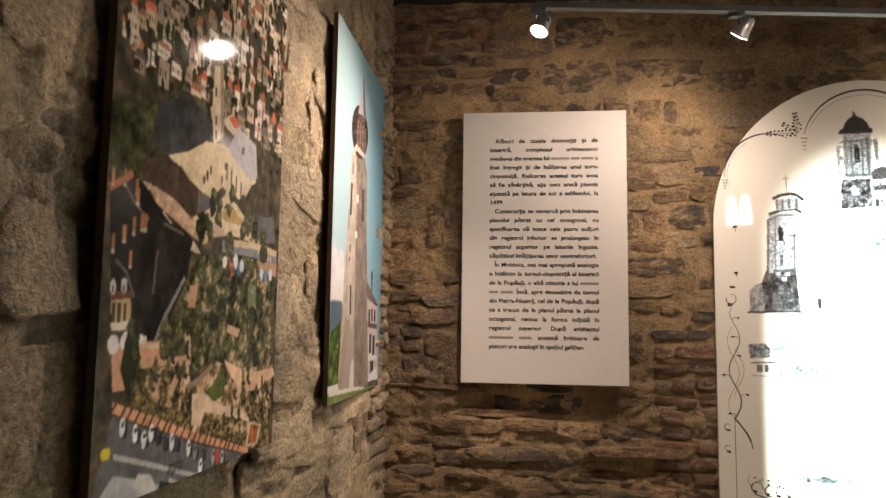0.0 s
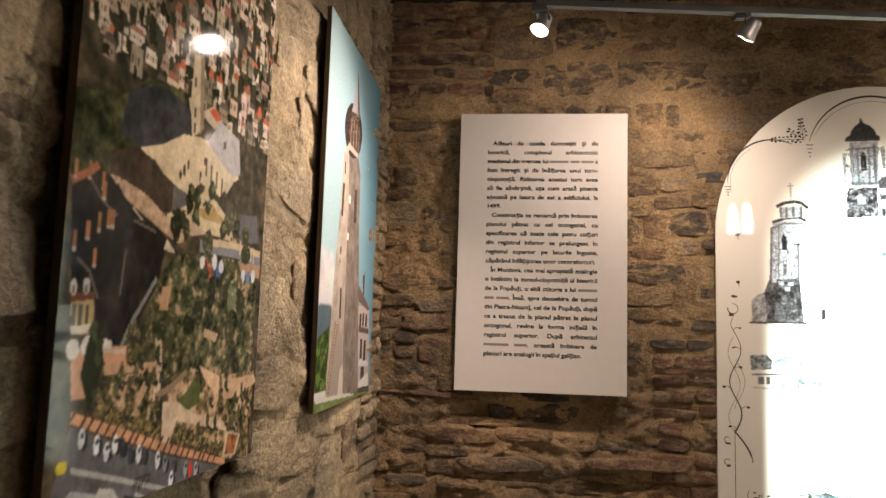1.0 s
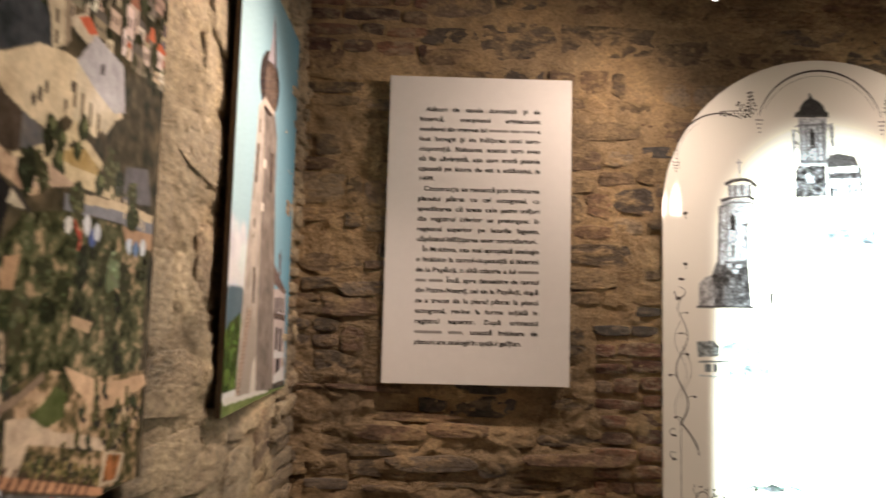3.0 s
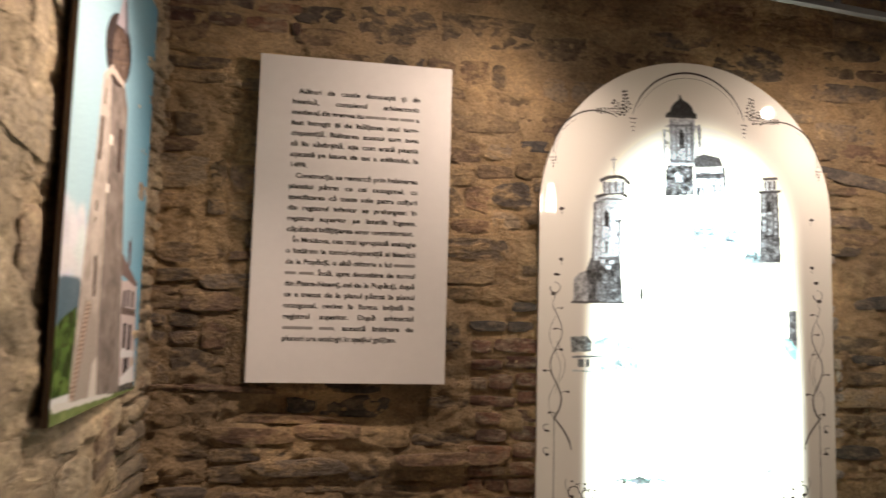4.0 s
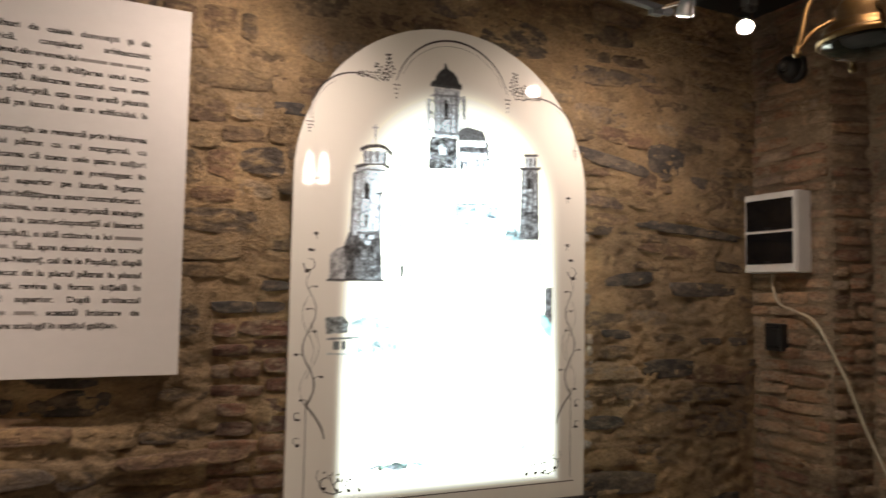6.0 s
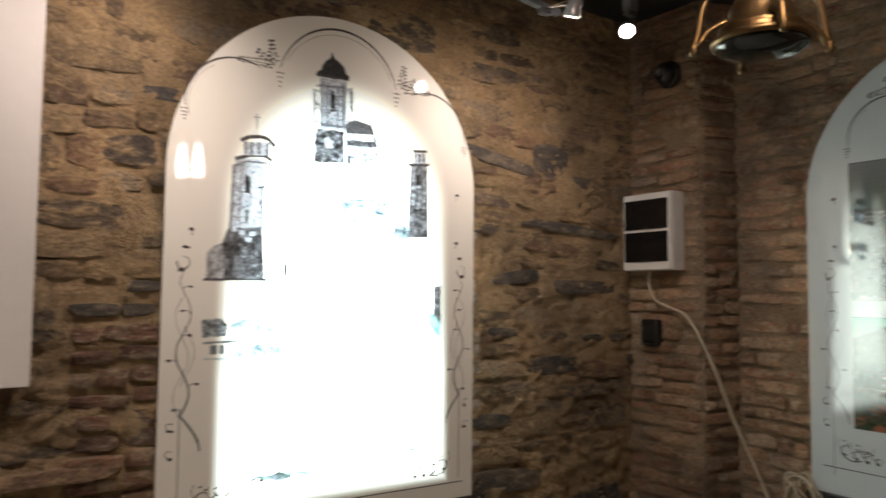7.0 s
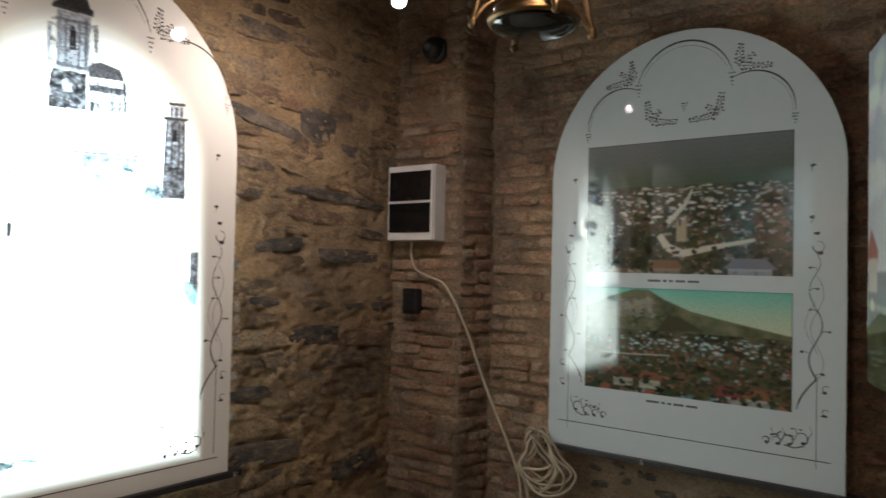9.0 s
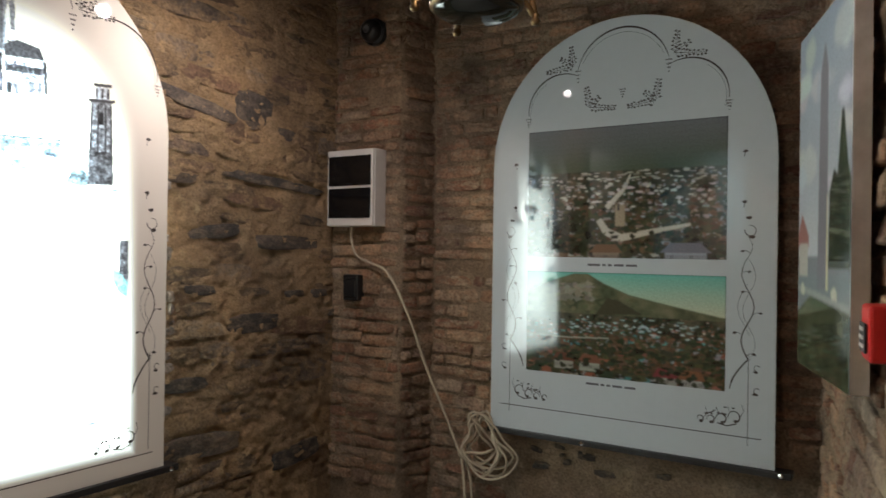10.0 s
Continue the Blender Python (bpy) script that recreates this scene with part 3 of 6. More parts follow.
west_m = face_pose((-0.389, -2.2), (-0.5435, 2.95), 0.0)
wall_west = wall_sheet("wall_west", west_m, 5.15, ROOM_TOP, M_MORTAR_PALE, rough=0.012, step=0.010, swell=0.012, label="rough stone wall of large blocks in tan mortar", seed=9.4)
PALES = templates("stone", False, M_PALE)
big = courses(4.70, 0.55, ROOM_TOP, (0.09, 0.23), (0.12, 0.34), (0.003, 0.013), joint=0.016, wobble=0.03, turn=6, gaps=0.12, seed=4.0, x0=1.4)
lay(wall_west, big, PALES, M_PALE_REST, "stone", (3.9, 1.6), 240)
small = courses(5.02, 0.55, ROOM_TOP, (0.04, 0.075), (0.07, 0.18), (0.004, 0.024), joint=0.012, wobble=0.01, turn=2, x0=4.70, seed=8.0)
lay(wall_west, small, PALES, M_PALE_REST, "stone", (4.85, 2.0), 40)

# brick pier in the corner, two faces
pier_w_m = face_pose((2.69, 3.20), (2.69, 2.655), 0.0)
pier = wall_sheet("wall_pier_west", pier_w_m, 0.545, ROOM_TOP, M_MORTAR_BRICK, rough=0.010, thick=0.2, label="worn brick pier face with wide mortar joints", seed=2.2)
lay(pier, courses(0.54, 0.5, ROOM_TOP, (0.048, 0.064), (0.10, 0.2), (0.004, 0.014), joint=0.012, wobble=0.008, x0=0.16, seed=5.0), BRICK_T, M_BRICK_REST, "brick", (0.4, 1.6))
pier_s_m = face_pose((2.693, 2.652), (2.93, 2.60), 0.0)
pier_s = wall_sheet("wall_pier_south", pier_s_m, 0.25, ROOM_TOP, M_MORTAR_BRICK, rough=0.010, thick=0.2, label="worn brick pier side with wide mortar joints", seed=6.2)
lay(pier_s, courses(0.20, 0.5, ROOM_TOP, (0.048, 0.064), (0.10, 0.2), (0.004, 0.014), joint=0.012, wobble=0.008, seed=6.0), BRICK_T, M_BRICK_REST, "brick", (0.1, 1.6))

east_m = face_pose((2.86, 2.80), (2.86, 0.90), 0.0)
wall_east = wall_sheet("wall_east", east_m, 1.9, ROOM_TOP, M_MORTAR_BRICK, rough=0.010, label="old brick wall with pale worn mortar", seed=1.7)


def behind_arch2(x, y):
    return (0.62 < x < 1.52 and 0.88 < y < 1.80) or math.hypot(x - 1.065, y - 1.85) < 0.44 or (x > 0.56 and y < 0.84)


lay(wall_east, courses(1.72, 0.45, ROOM_TOP, (0.048, 0.066), (0.10, 0.22), (0.004, 0.014), behind_arch2, joint=0.012, wobble=0.006, x0=0.2, seed=7.0), BRICK_T, M_BRICK_REST, "brick", (0.9, 1.6))

# a few dark stones in the rendered strip under the arched panel
for sx, sy, sw, sh, st in ((0.80, 0.765, 0.045, 0.016, -8), (0.81, 0.735, 0.02, 0.014, 0), (0.83, 0.71, 0.03, 0.022, 0), (0.91, 0.745, 0.07, 0.028, -6), (0.70, 0.74, 0.05, 0.02, -12), (0.98, 0.69, 0.08, 0.025, 0), (0.72, 0.68, 0.07, 0.03, 4), (1.20, 0.72, 0.05, 0.02, 0)):
    ob = new("stone", DARKS[RNG.randrange(6)])
    ob.parent, ob.matrix_basis = wall_east, pose(sx, sy, relief(sx, sy, 1.7, 0.008), 0, 0, st) @ Matrix.Diagonal((sw, sh, 0.010, 1))

south_m = face_pose(SOUTH_A, SOUTH_B, 0.0)
wall_south = wall_sheet("wall_splay", south_m, 1.636, ROOM_TOP, M_MORTAR_BRICK, rough=0.012, label="orange brick splayed wall beside the doorway", seed=4.7)
lay(wall_south, courses(1.63, 0.45, ROOM_TOP, (0.06, 0.075), (0.12, 0.25), (0.004, 0.015), joint=0.013, wobble=0.006, seed=9.0), BRICK_T, M_BRICK_REST, "brick", (0.9, 1.4))

# plain walls that close the place behind the camera
for nm, a, b in (("wall_jamb", (1.25, 0.80), (1.25, -2.2)), ("wall_back", (1.4, -2.15), (-0.6, -2.15))):
    w = math.dist(a, b)
    wall_sheet(nm, face_pose(a, b, 0.0), w, ROOM_TOP, M_MORTAR, rough=0.02, step=0.06, y0=0.0, label="plain mortared stone wall", seed=w)

bm = box(bmesh.new(), -1.0, 3.4, -2.6, 3.5, ROOM_TOP - 0.01, ROOM_TOP + 0.2)
ceiling = tagged(new("ceiling", mesh_of(bm, "ceiling", M_CEIL)), "black painted ceiling", "ceiling", kind="structure")
# unseen floor; its pale top reflects light onto the lower walls
bm = box(bmesh.new(), -1.0, 3.4, -2.6, 3.5, -0.2, 0.0)
tagged(new("floor", mesh_of(bm, "floor", M_FLOOR)), "worn stone floor", "floor", kind="structure")

# ---------------- text board on the stone wall ----------------
LINES = [  # indent, words; '#' stands for a name, drawn as a bar
    (1, "Alături de casele domnești și de"), (0, "biserică, complexul arhitectonic"), (0, "medieval din vremea lui ###### ### #### a"),
    (0, "fost întregit și de înălțarea unui turn-"), (0, "clopotniță. Ridicarea acestui turn avea"), (0, "să fie săvârșită, așa cum arată pisania"),
    (0, "așezată pe latura de est a edificiului, la"), (2, "1499."), (1, "Construcția se remarcă prin îmbinarea"),
    (0, "planului pătrat cu cel octogonal, cu"), (0, "specificarea că toate cele patru colțuri"), (0, "din registrul inferior se prelungesc în"),
    (0, "registrul superior pe laturile înguste,"), (2, "căpătând înfățișarea unor contraforturi."), (1, "În Moldova, cea mai apropiată analogie"),
    (0, "o întâlnim la turnul-clopotniță al bisericii"), (0, "de la Popăuți, o altă ctitorie a lui ######"), (0, "### ####. Însă, spre deosebire de turnul"),
    (0, "din Piatra-Neamț, cel de la Popăuți, după"), (0, "ce a trecut de la planul pătrat la planul"), (0, "octogonal, revine la forma inițială în"),
    (0, "registrul superior. După arhitectul"), (0, "######## ####, această îmbinare de"), (2, "planuri are analogii în spațiul galițian.")]


def word_mesh(word, size, bold):
    cu = bpy.data.curves.new("word", "FONT")
    cu.body, cu.size, cu.offset, cu.resolution_u = word, size, bold, 3
    ob = bpy.data.objects.new("word", cu)
    scene.collection.objects.link(ob)
    me = bpy.data.meshes.new_from_object(ob.evaluated_get(bpy.context.evaluated_depsgraph_get()))
    bpy.data.objects.remove(ob)
    bpy.data.curves.remove(cu)
    return me


def line_mesh(words, size, x0, x1, y, justify, material, bold=0.0006):
    """One line of lettering from x0 to x1."""
    items = []
    for w in words:
        if "#" in w:
            n = w.count("#")
            width = n * size * 0.5
            v = [(0, size * 0.06, 0), (width, size * 0.06, 0), (width, size * 0.46, 0), (0, size * 0.46, 0)]
            f, tail = [(0, 1, 2, 3)], w.strip("#")
            if tail:
                me = word_mesh(tail, size, bold)
                k = len(v)
                v += [(c.co.x + width, c.co.y, 0) for c in me.vertices]
                f += [tuple(k + q for q in p.vertices) for p in me.polygons]
                width += max(c.co.x for c in me.vertices)
        else:
            me = word_mesh(w, size, bold)
            v, f = [(c.co.x * 1.07, c.co.y, 0) for c in me.vertices], [tuple(p.vertices) for p in me.polygons]
            width = max(c[0] for c in v)
        items.append((v, f, width, "#" in w))
    gap = size * 0.28
    total = sum(i[2] for i in items)
    squeeze = 1.0
    if justify and len(items) > 1:
        gap = (x1 - x0 - total) / (len(items) - 1)
        if gap < size * 0.16:
            gap = size * 0.16
            squeeze = (x1 - x0 - gap * (len(items) - 1)) / total
    elif total + gap * (len(items) - 1) > x1 - x0:
        squeeze = (x1 - x0 - gap * (len(items) - 1)) / total
    out, x = [], x0
    for v, f, width, bar in items:
        me = bpy.data.meshes.new("word")
        me.from_pydata([(x + a * squeeze, y + b, 0.0008) for a, b, _ in v], [], f)
        me.materials.append(M_BAR if bar else material)
        out.append(me)
        x += width * squeeze + gap
    return out


PAPER = (0.60, 0.56, 0.52)
board = thing("text_board", "cream text board with black Romanian lettering hung on the stone wall", "sign", face_pose((-0.25, 2.774), (0.35, 2.802), 1.277))
part("board", inked(box(bmesh.new(), 0, 0.60, 0, 1.003, -0.008, 0, 0.0012), "board", M_SHEET, PAPER), None, board)
for k, (sx, sy) in enumerate(((0.06, 0.10), (0.54, 0.10), (0.06, 0.92), (0.54, 0.92))):
    part("standoff", box(bmesh.new(), sx - 0.012, sx + 0.012, sy - 0.012, sy + 0.012, -0.05, -0.008), M_ALU, board)
for k, (kind, words) in enumerate(LINES):
    x0 = 0.101 + (0.019 if kind == 1 else 0)
    for me in line_mesh(words.split(), 0.0222, x0, 0.497, 0.885 - k * 0.0330, kind != 2, M_INK, 0.0005):
        part("word", me, None, board)

# ---------------- photographs on the stone wall ----------------


def tone(c, rng, amount=0.2):
    k = 1 + rng.uniform(-amount, amount)
    return tuple(max(0.0, v * k * (1 + rng.uniform(-0.08, 0.08))) for v in c)


def tree(p, x, y, w, h, rng, c=(0.05, 0.06, 0.025)):
    """A conifer or bush seen from a height: many small leaf marks."""
    p.blob(x, y + h * 0.45, w * 0.42, h * 0.5, tone(tuple(v * 0.55 for v in c), rng), rng)
    for _ in range(10):
        t = rng.random()
        p.blob(x + rng.uniform(-0.5, 0.5) * w * (1 - 0.6 * t), y + t * h, w * 0.16, h * 0.07, tone(c, rng, 0.5), rng, 6)


def house(p, x, y, w, h, rng, roof=(0.34, 0.15, 0.08), wall=(0.5, 0.42, 0.32)):
    p.rect(x, y, x + w, y + h * 0.5, tone(wall, rng))
    for k in range(max(2, int(w / 0.008))):
        p.rect(x + w * (k + 0.3) / max(2, int(w / 0.008)), y + h * 0.14, x + w * (k + 0.6) / max(2, int(w / 0.008)), y + h * 0.36, (0.06, 0.05, 0.05))
    s = w * 0.12
    p.poly([(x - s, y + h * 0.48), (x + w + s, y + h * 0.48), (x + w * 0.86, y + h), (x + w * 0.14, y + h)], tone(roof, rng))


def aerial_print():
    """The old town from the air: square, church and tower, dark roofs, park, walks and parked cars."""
    rng = random.Random(21)
    W, H = 0.575, 1.0
    p = Photo(W, H)
    green = [(0.012, 0.014, 0.008), (0.035, 0.038, 0.018), (0.075, 0.075, 0.035), (0.12, 0.10, 0.05)]
    park = [(0.015, 0.018, 0.01), (0.05, 0.05, 0.024), (0.12, 0.09, 0.045), (0.36, 0.24, 0.15), (0.46, 0.32, 0.21)]
    p.fill([(0, 0), (W, 0), (W, H), (0, H)], [(0.02, 0.02, 0.014), (0.05, 0.042, 0.026), (0.10, 0.075, 0.045)], 0.03, 1)
    # crowded far quarter: tall house fronts, red roofs and dark trees between them
    for k in range(420):
        x, y = rng.uniform(0, W), 0.56 + 0.44 * rng.random() ** 0.9
        w, h = rng.uniform(0.008, 0.035), rng.uniform(0.02, 0.055)
        p.rect(x, y, x + w, y + h * 0.75, tone(rng.choice(((0.42, 0.34, 0.25), (0.30, 0.23, 0.16), (0.20, 0.16, 0.12), (0.52, 0.45, 0.36))), rng))
        for q in range(int(w / 0.007)):
            p.rect(x + 0.002 + q * 0.007, y + h * 0.25, x + 0.005 + q * 0.007, y + h * 0.5, (0.05, 0.04, 0.035))
        if rng.random() < 0.55:
            p.poly([(x - 0.003, y + h * 0.72), (x + w + 0.003, y + h * 0.72), (x + w * 0.8, y + h * 1.1), (x + w * 0.2, y + h * 1.1)], tone(rng.choice(((0.36, 0.10, 0.05), (0.25, 0.11, 0.07), (0.10, 0.085, 0.075))), rng))
        for q in range(2):
            p.blob(x + rng.uniform(-0.02, 0.05), y + rng.uniform(-0.02, 0.02), rng.uniform(0.004, 0.011), rng.uniform(0.006, 0.016), tone((0.03, 0.03, 0.018), rng, 0.5), rng, 8, 0.5)
    # dark wood and the shaded side of the square
    p.fill([(-0.008, 0.516), (0.094, 0.539), (0.169, 0.587), (0.259, 0.594), (0.277, 0.539), (0.14, 0.476), (0.084, 0.431), (0.005, 0.41)], green[:3], 0.02, 2)
    p.fill([(0.11, 0.552), (0.189, 0.584), (0.262, 0.572), (0.293, 0.538), (0.229, 0.512), (0.14, 0.477), (0.09, 0.489)], [(0.022, 0.024, 0.026), (0.05, 0.052, 0.056)], 0.03, 3)
    p.fill([(0.077, 0.46), (0.14, 0.479), (0.185, 0.464), (0.237, 0.447), (0.277, 0.417), (0.252, 0.402), (0.205, 0.402), (0.175, 0.417), (0.122, 0.423), (0.077, 0.427)], [(0.03, 0.022, 0.016), (0.065, 0.048, 0.036)], 0.02, 4)
    p.fill([(0.234, 0.447), (0.271, 0.439), (0.276, 0.411), (0.234, 0.401)], [(0.08, 0.08, 0.085), (0.12, 0.11, 0.10)], 0.02, 5)
    p.fill([(0.14, 0.479), (0.197, 0.498), (0.254, 0.528), (0.305, 0.537), (0.355, 0.538), (0.441, 0.515), (0.453, 0.499), (0.407, 0.479), (0.385, 0.455), (0.343, 0.461), (0.314, 0.465), (0.278, 0.439), (0.246, 0.444), (0.204, 0.456), (0.181, 0.47), (0.159, 0.473)], [(0.44, 0.345, 0.23), (0.52, 0.42, 0.285), (0.57, 0.465, 0.325)], 0.05, 6)
    for x, y in ((0.251, 0.465), (0.272, 0.486), (0.325, 0.503), (0.312, 0.477), (0.261, 0.474)):
        p.blob(x, y, 0.004, 0.009, (0.06, 0.05, 0.04), rng, 8)
    # belfry
    p.poly([(0.269, 0.661), (0.298, 0.668), (0.307, 0.547), (0.278, 0.53), (0.268, 0.578)], (0.42, 0.345, 0.24))
    p.poly([(0.289, 0.665), (0.302, 0.668), (0.313, 0.554), (0.302, 0.541)], (0.22, 0.17, 0.12))
    for x, y in ((0.279, 0.62), (0.283, 0.571), (0.284, 0.548)):
        p.rect(x - 0.003, y - 0.008, x + 0.003, y + 0.008, (0.06, 0.045, 0.035))
    # church: grey roof, lit wall with slit windows, red roof beside it
    p.poly([(0.311, 0.581), (0.344, 0.601), (0.375, 0.584), (0.351, 0.563), (0.323, 0.569)], (0.42, 0.35, 0.26))
    p.poly([(0.327, 0.588), (0.351, 0.599), (0.373, 0.585), (0.354, 0.576)], (0.42, 0.10, 0.05))
    p.fill([(0.33, 0.534), (0.377, 0.517), (0.443, 0.501), (0.409, 0.465), (0.38, 0.474), (0.353, 0.453), (0.329, 0.456)], [(0.45, 0.37, 0.26), (0.52, 0.44, 0.32)], 0.04, 7)
    p.fill([(0.369, 0.582), (0.446, 0.569), (0.457, 0.508), (0.428, 0.498), (0.375, 0.515), (0.33, 0.535)], [(0.31, 0.29, 0.30), (0.37, 0.35, 0.36)], 0.05, 8)
    p.poly([(0.386, 0.55), (0.395, 0.554), (0.395, 0.54), (0.386, 0.536)], (0.10, 0.09, 0.09))
    for x, y in ((0.33, 0.495), (0.348, 0.487), (0.368, 0.481), (0.389, 0.473)):
        p.rect(x - 0.003, y - 0.016, x + 0.003, y + 0.014, (0.10, 0.075, 0.05))
    # garden with looping walks
    p.fill([(0.307, 0.427), (0.372, 0.436), (0.406, 0.412), (0.351, 0.394), (0.303, 0.397)], [(0.26, 0.18, 0.07), (0.36, 0.26, 0.12)], 0.015, 9)
    for line, wide in (([(0.223, 0.392), (0.278, 0.414), (0.329, 0.444), (0.343, 0.461)], 0.016), ([(0.332, 0.447), (0.365, 0.441), (0.405, 0.422)], 0.012), ([(0.269, 0.406), (0.338, 0.398), (0.456, 0.396)], 0.022), ([(0.278, 0.413), (0.299, 0.424), (0.326, 0.431)], 0.010)):
        p.line(line, wide, (0.45, 0.36, 0.23))
    for x, y, r in ((*(0.287, 0.443), 0.016), (*(0.31, 0.433), 0.014), (*(0.307, 0.408), 0.018), (*(0.345, 0.43), 0.012), (*(0.356, 0.459), 0.016), (*(0.424, 0.417), 0.018), (*(0.403, 0.399), 0.016)):
        p.blob(x, y, r * 0.8, r, (0.03, 0.035, 0.018), rng, 10, 0.3)
        p.blob(x + 0.003, y + 0.005, r * 0.4, r * 0.5, (0.10, 0.11, 0.05), rng, 8, 0.3)
    # street with long shadows, cream courtyards
    p.fill([(0.076, 0.43), (0.114, 0.427), (0.167, 0.417), (0.209, 0.399), (0.283, 0.369), (0.257, 0.36), (0.195, 0.378), (0.135, 0.397), (0.103, 0.409)], [(0.24, 0.15, 0.10), (0.46, 0.33, 0.22)], 0.012, 10)
    p.poly([(0.118, 0.397), (0.135, 0.395), (0.161, 0.381), (0.141, 0.376), (0.126, 0.381)], (0.44, 0.38, 0.27))
    p.poly([(0.223, 0.396), (0.283, 0.403), (0.35, 0.387), (0.265, 0.371), (0.231, 0.383)], (0.40, 0.29, 0.21))
    for a, b in (((0.236, 0.384), (0.247, 0.397)), ((0.106, 0.41), (0.096, 0.42)), ((0.246, 0.38), (0.231, 0.386))):
        p.line([a, b], 0.005, (0.06, 0.045, 0.035))
    # dark roofs of the old street
    p.fill([(0.006, 0.398), (0.055, 0.432), (0.081, 0.427), (0.136, 0.392), (0.161, 0.378), (0.204, 0.374), (0.227, 0.362), (0.209, 0.296), (0.169, 0.245), (0.134, 0.212), (0.075, 0.212), (0.065, 0.275), (0.021, 0.276)], [(0.007, 0.007, 0.007), (0.014, 0.013, 0.013), (0.03, 0.026, 0.023)], 0.045, 11)
    for line in ([(0.035, 0.421), (0.06, 0.398), (0.079, 0.387), (0.1, 0.378)], [(0.027, 0.316), (0.052, 0.302), (0.073, 0.269)], [(0.138, 0.378), (0.196, 0.369)], [(0.125, 0.338), (0.119, 0.275)]):
        p.line(line, 0.004, (0.10, 0.085, 0.075))
    p.line([(0.005, 0.407), (0.033, 0.42), (0.054, 0.435)], 0.010, (0.30, 0.11, 0.06))
    for x, y in ((0.012, 0.424), (0.038, 0.428), (0.066, 0.42), (0.069, 0.408), (0.083, 0.374), (0.064, 0.367), (0.06, 0.322), (0.091, 0.375), (0.02, 0.339), (0.043, 0.354)):
        p.rect(x - 0.0035, y - 0.010, x + 0.0035, y + 0.010, tone((0.27, 0.13, 0.06), rng))
        p.rect(x - 0.0035, y - 0.015, x + 0.0035, y - 0.010, (0.34, 0.30, 0.25))
    p.poly([(0.227, 0.366), (0.257, 0.345), (0.236, 0.345), (0.219, 0.348)], (0.42, 0.36, 0.27))
    p.line([(0.227, 0.366), (0.261, 0.342)], 0.006, (0.03, 0.028, 0.026))
    p.line([(0.205, 0.304), (0.18, 0.274), (0.154, 0.245), (0.137, 0.219), (0.128, 0.204)], 0.007, (0.17, 0.17, 0.16))
    # ochre town house with arched windows, white cafe parasols
    p.poly([(0.022, 0.266), (0.065, 0.271), (0.071, 0.214), (0.028, 0.213)], (0.36, 0.27, 0.14))
    p.poly([(0.021, 0.274), (0.067, 0.277), (0.066, 0.268), (0.022, 0.263)], (0.12, 0.05, 0.035))
    for x, y in ((0.029, 0.248), (0.041, 0.248), (0.054, 0.249)):
        p.rect(x - 0.0035, y - 0.015, x + 0.0035, y + 0.013, (0.06, 0.045, 0.03))
    p.line([(0.026, 0.23), (0.069, 0.232)], 0.010, (0.50, 0.46, 0.38))
    p.poly([(0.027, 0.225), (0.069, 0.226), (0.07, 0.214), (0.029, 0.212)], (0.07, 0.055, 0.04))
    for x, y in ((0.025, 0.281), (0.049, 0.284)):
        p.blob(x, y, 0.006, 0.011, (0.40, 0.38, 0.35), rng, 10, 0.1)
        p.blob(x, y - 0.004, 0.003, 0.006, (0.09, 0.07, 0.06), rng, 8, 0.1)
    # terrace, beds and walks of the park
    p.fill([(0.029, 0.206), (0.148, 0.21), (0.162, 0.181), (0.223, 0.182), (0.224, 0.17), (0.086, 0.176), (0.083, 0.148), (0.037, 0.146)], [(0.40, 0.22, 0.135), (0.48, 0.27, 0.17)], 0.03, 12)
    for x, y in ((0.033, 0.207), (0.06, 0.21)):
        p.blob(x, y, 0.012, 0.013, (0.55, 0.54, 0.52), rng, 14, 0.06)
    p.poly([(0.083, 0.22), (0.108, 0.217), (0.109, 0.206), (0.085, 0.208)], (0.50, 0.46, 0.42))
    p.line([(0.086, 0.205), (0.139, 0.201)], 0.006, (0.42, 0.34, 0.26))
    p.fill([(0.148, 0.213), (0.215, 0.217), (0.216, 0.186), (0.161, 0.184)], green[1:], 0.012, 13)
    p.fill([(0.086, 0.173), (0.221, 0.17), (0.223, 0.129), (0.23, 0.099), (0.085, 0.135)], park, 0.016, 14)
    p.fill([(0.253, 0.156), (0.307, 0.175), (0.565, 0.152), (0.558, -0.001), (0.472, 0.007), (0.275, 0.073)], park, 0.018, 15)
    p.fill([(0.206, 0.296), (0.247, 0.341), (0.328, 0.355), (0.481, 0.354), (0.556, 0.352), (0.554, 0.152), (0.412, 0.155), (0.308, 0.173), (0.242, 0.158), (0.242, 0.219), (0.177, 0.222)], [(0.010, 0.012, 0.007), (0.03, 0.033, 0.016), (0.055, 0.058, 0.028), (0.10, 0.095, 0.05), (0.30, 0.21, 0.13)], 0.016, 16)
    p.line([(0.222, 0.219), (0.228, 0.17), (0.226, 0.129)], 0.017, (0.44, 0.33, 0.23))
    p.line([(0.087, 0.178), (0.223, 0.179)], 0.012, (0.38, 0.23, 0.15))
    for line in ([(0.135, 0.144), (0.155, 0.166)], [(0.177, 0.129), (0.198, 0.157)], [(0.115, 0.146), (0.128, 0.158)]):
        p.line(line, 0.014, (0.36, 0.24, 0.15))
    p.line([(0.309, 0.166), (0.266, 0.146), (0.222, 0.135)], 0.010, (0.20, 0.14, 0.10))
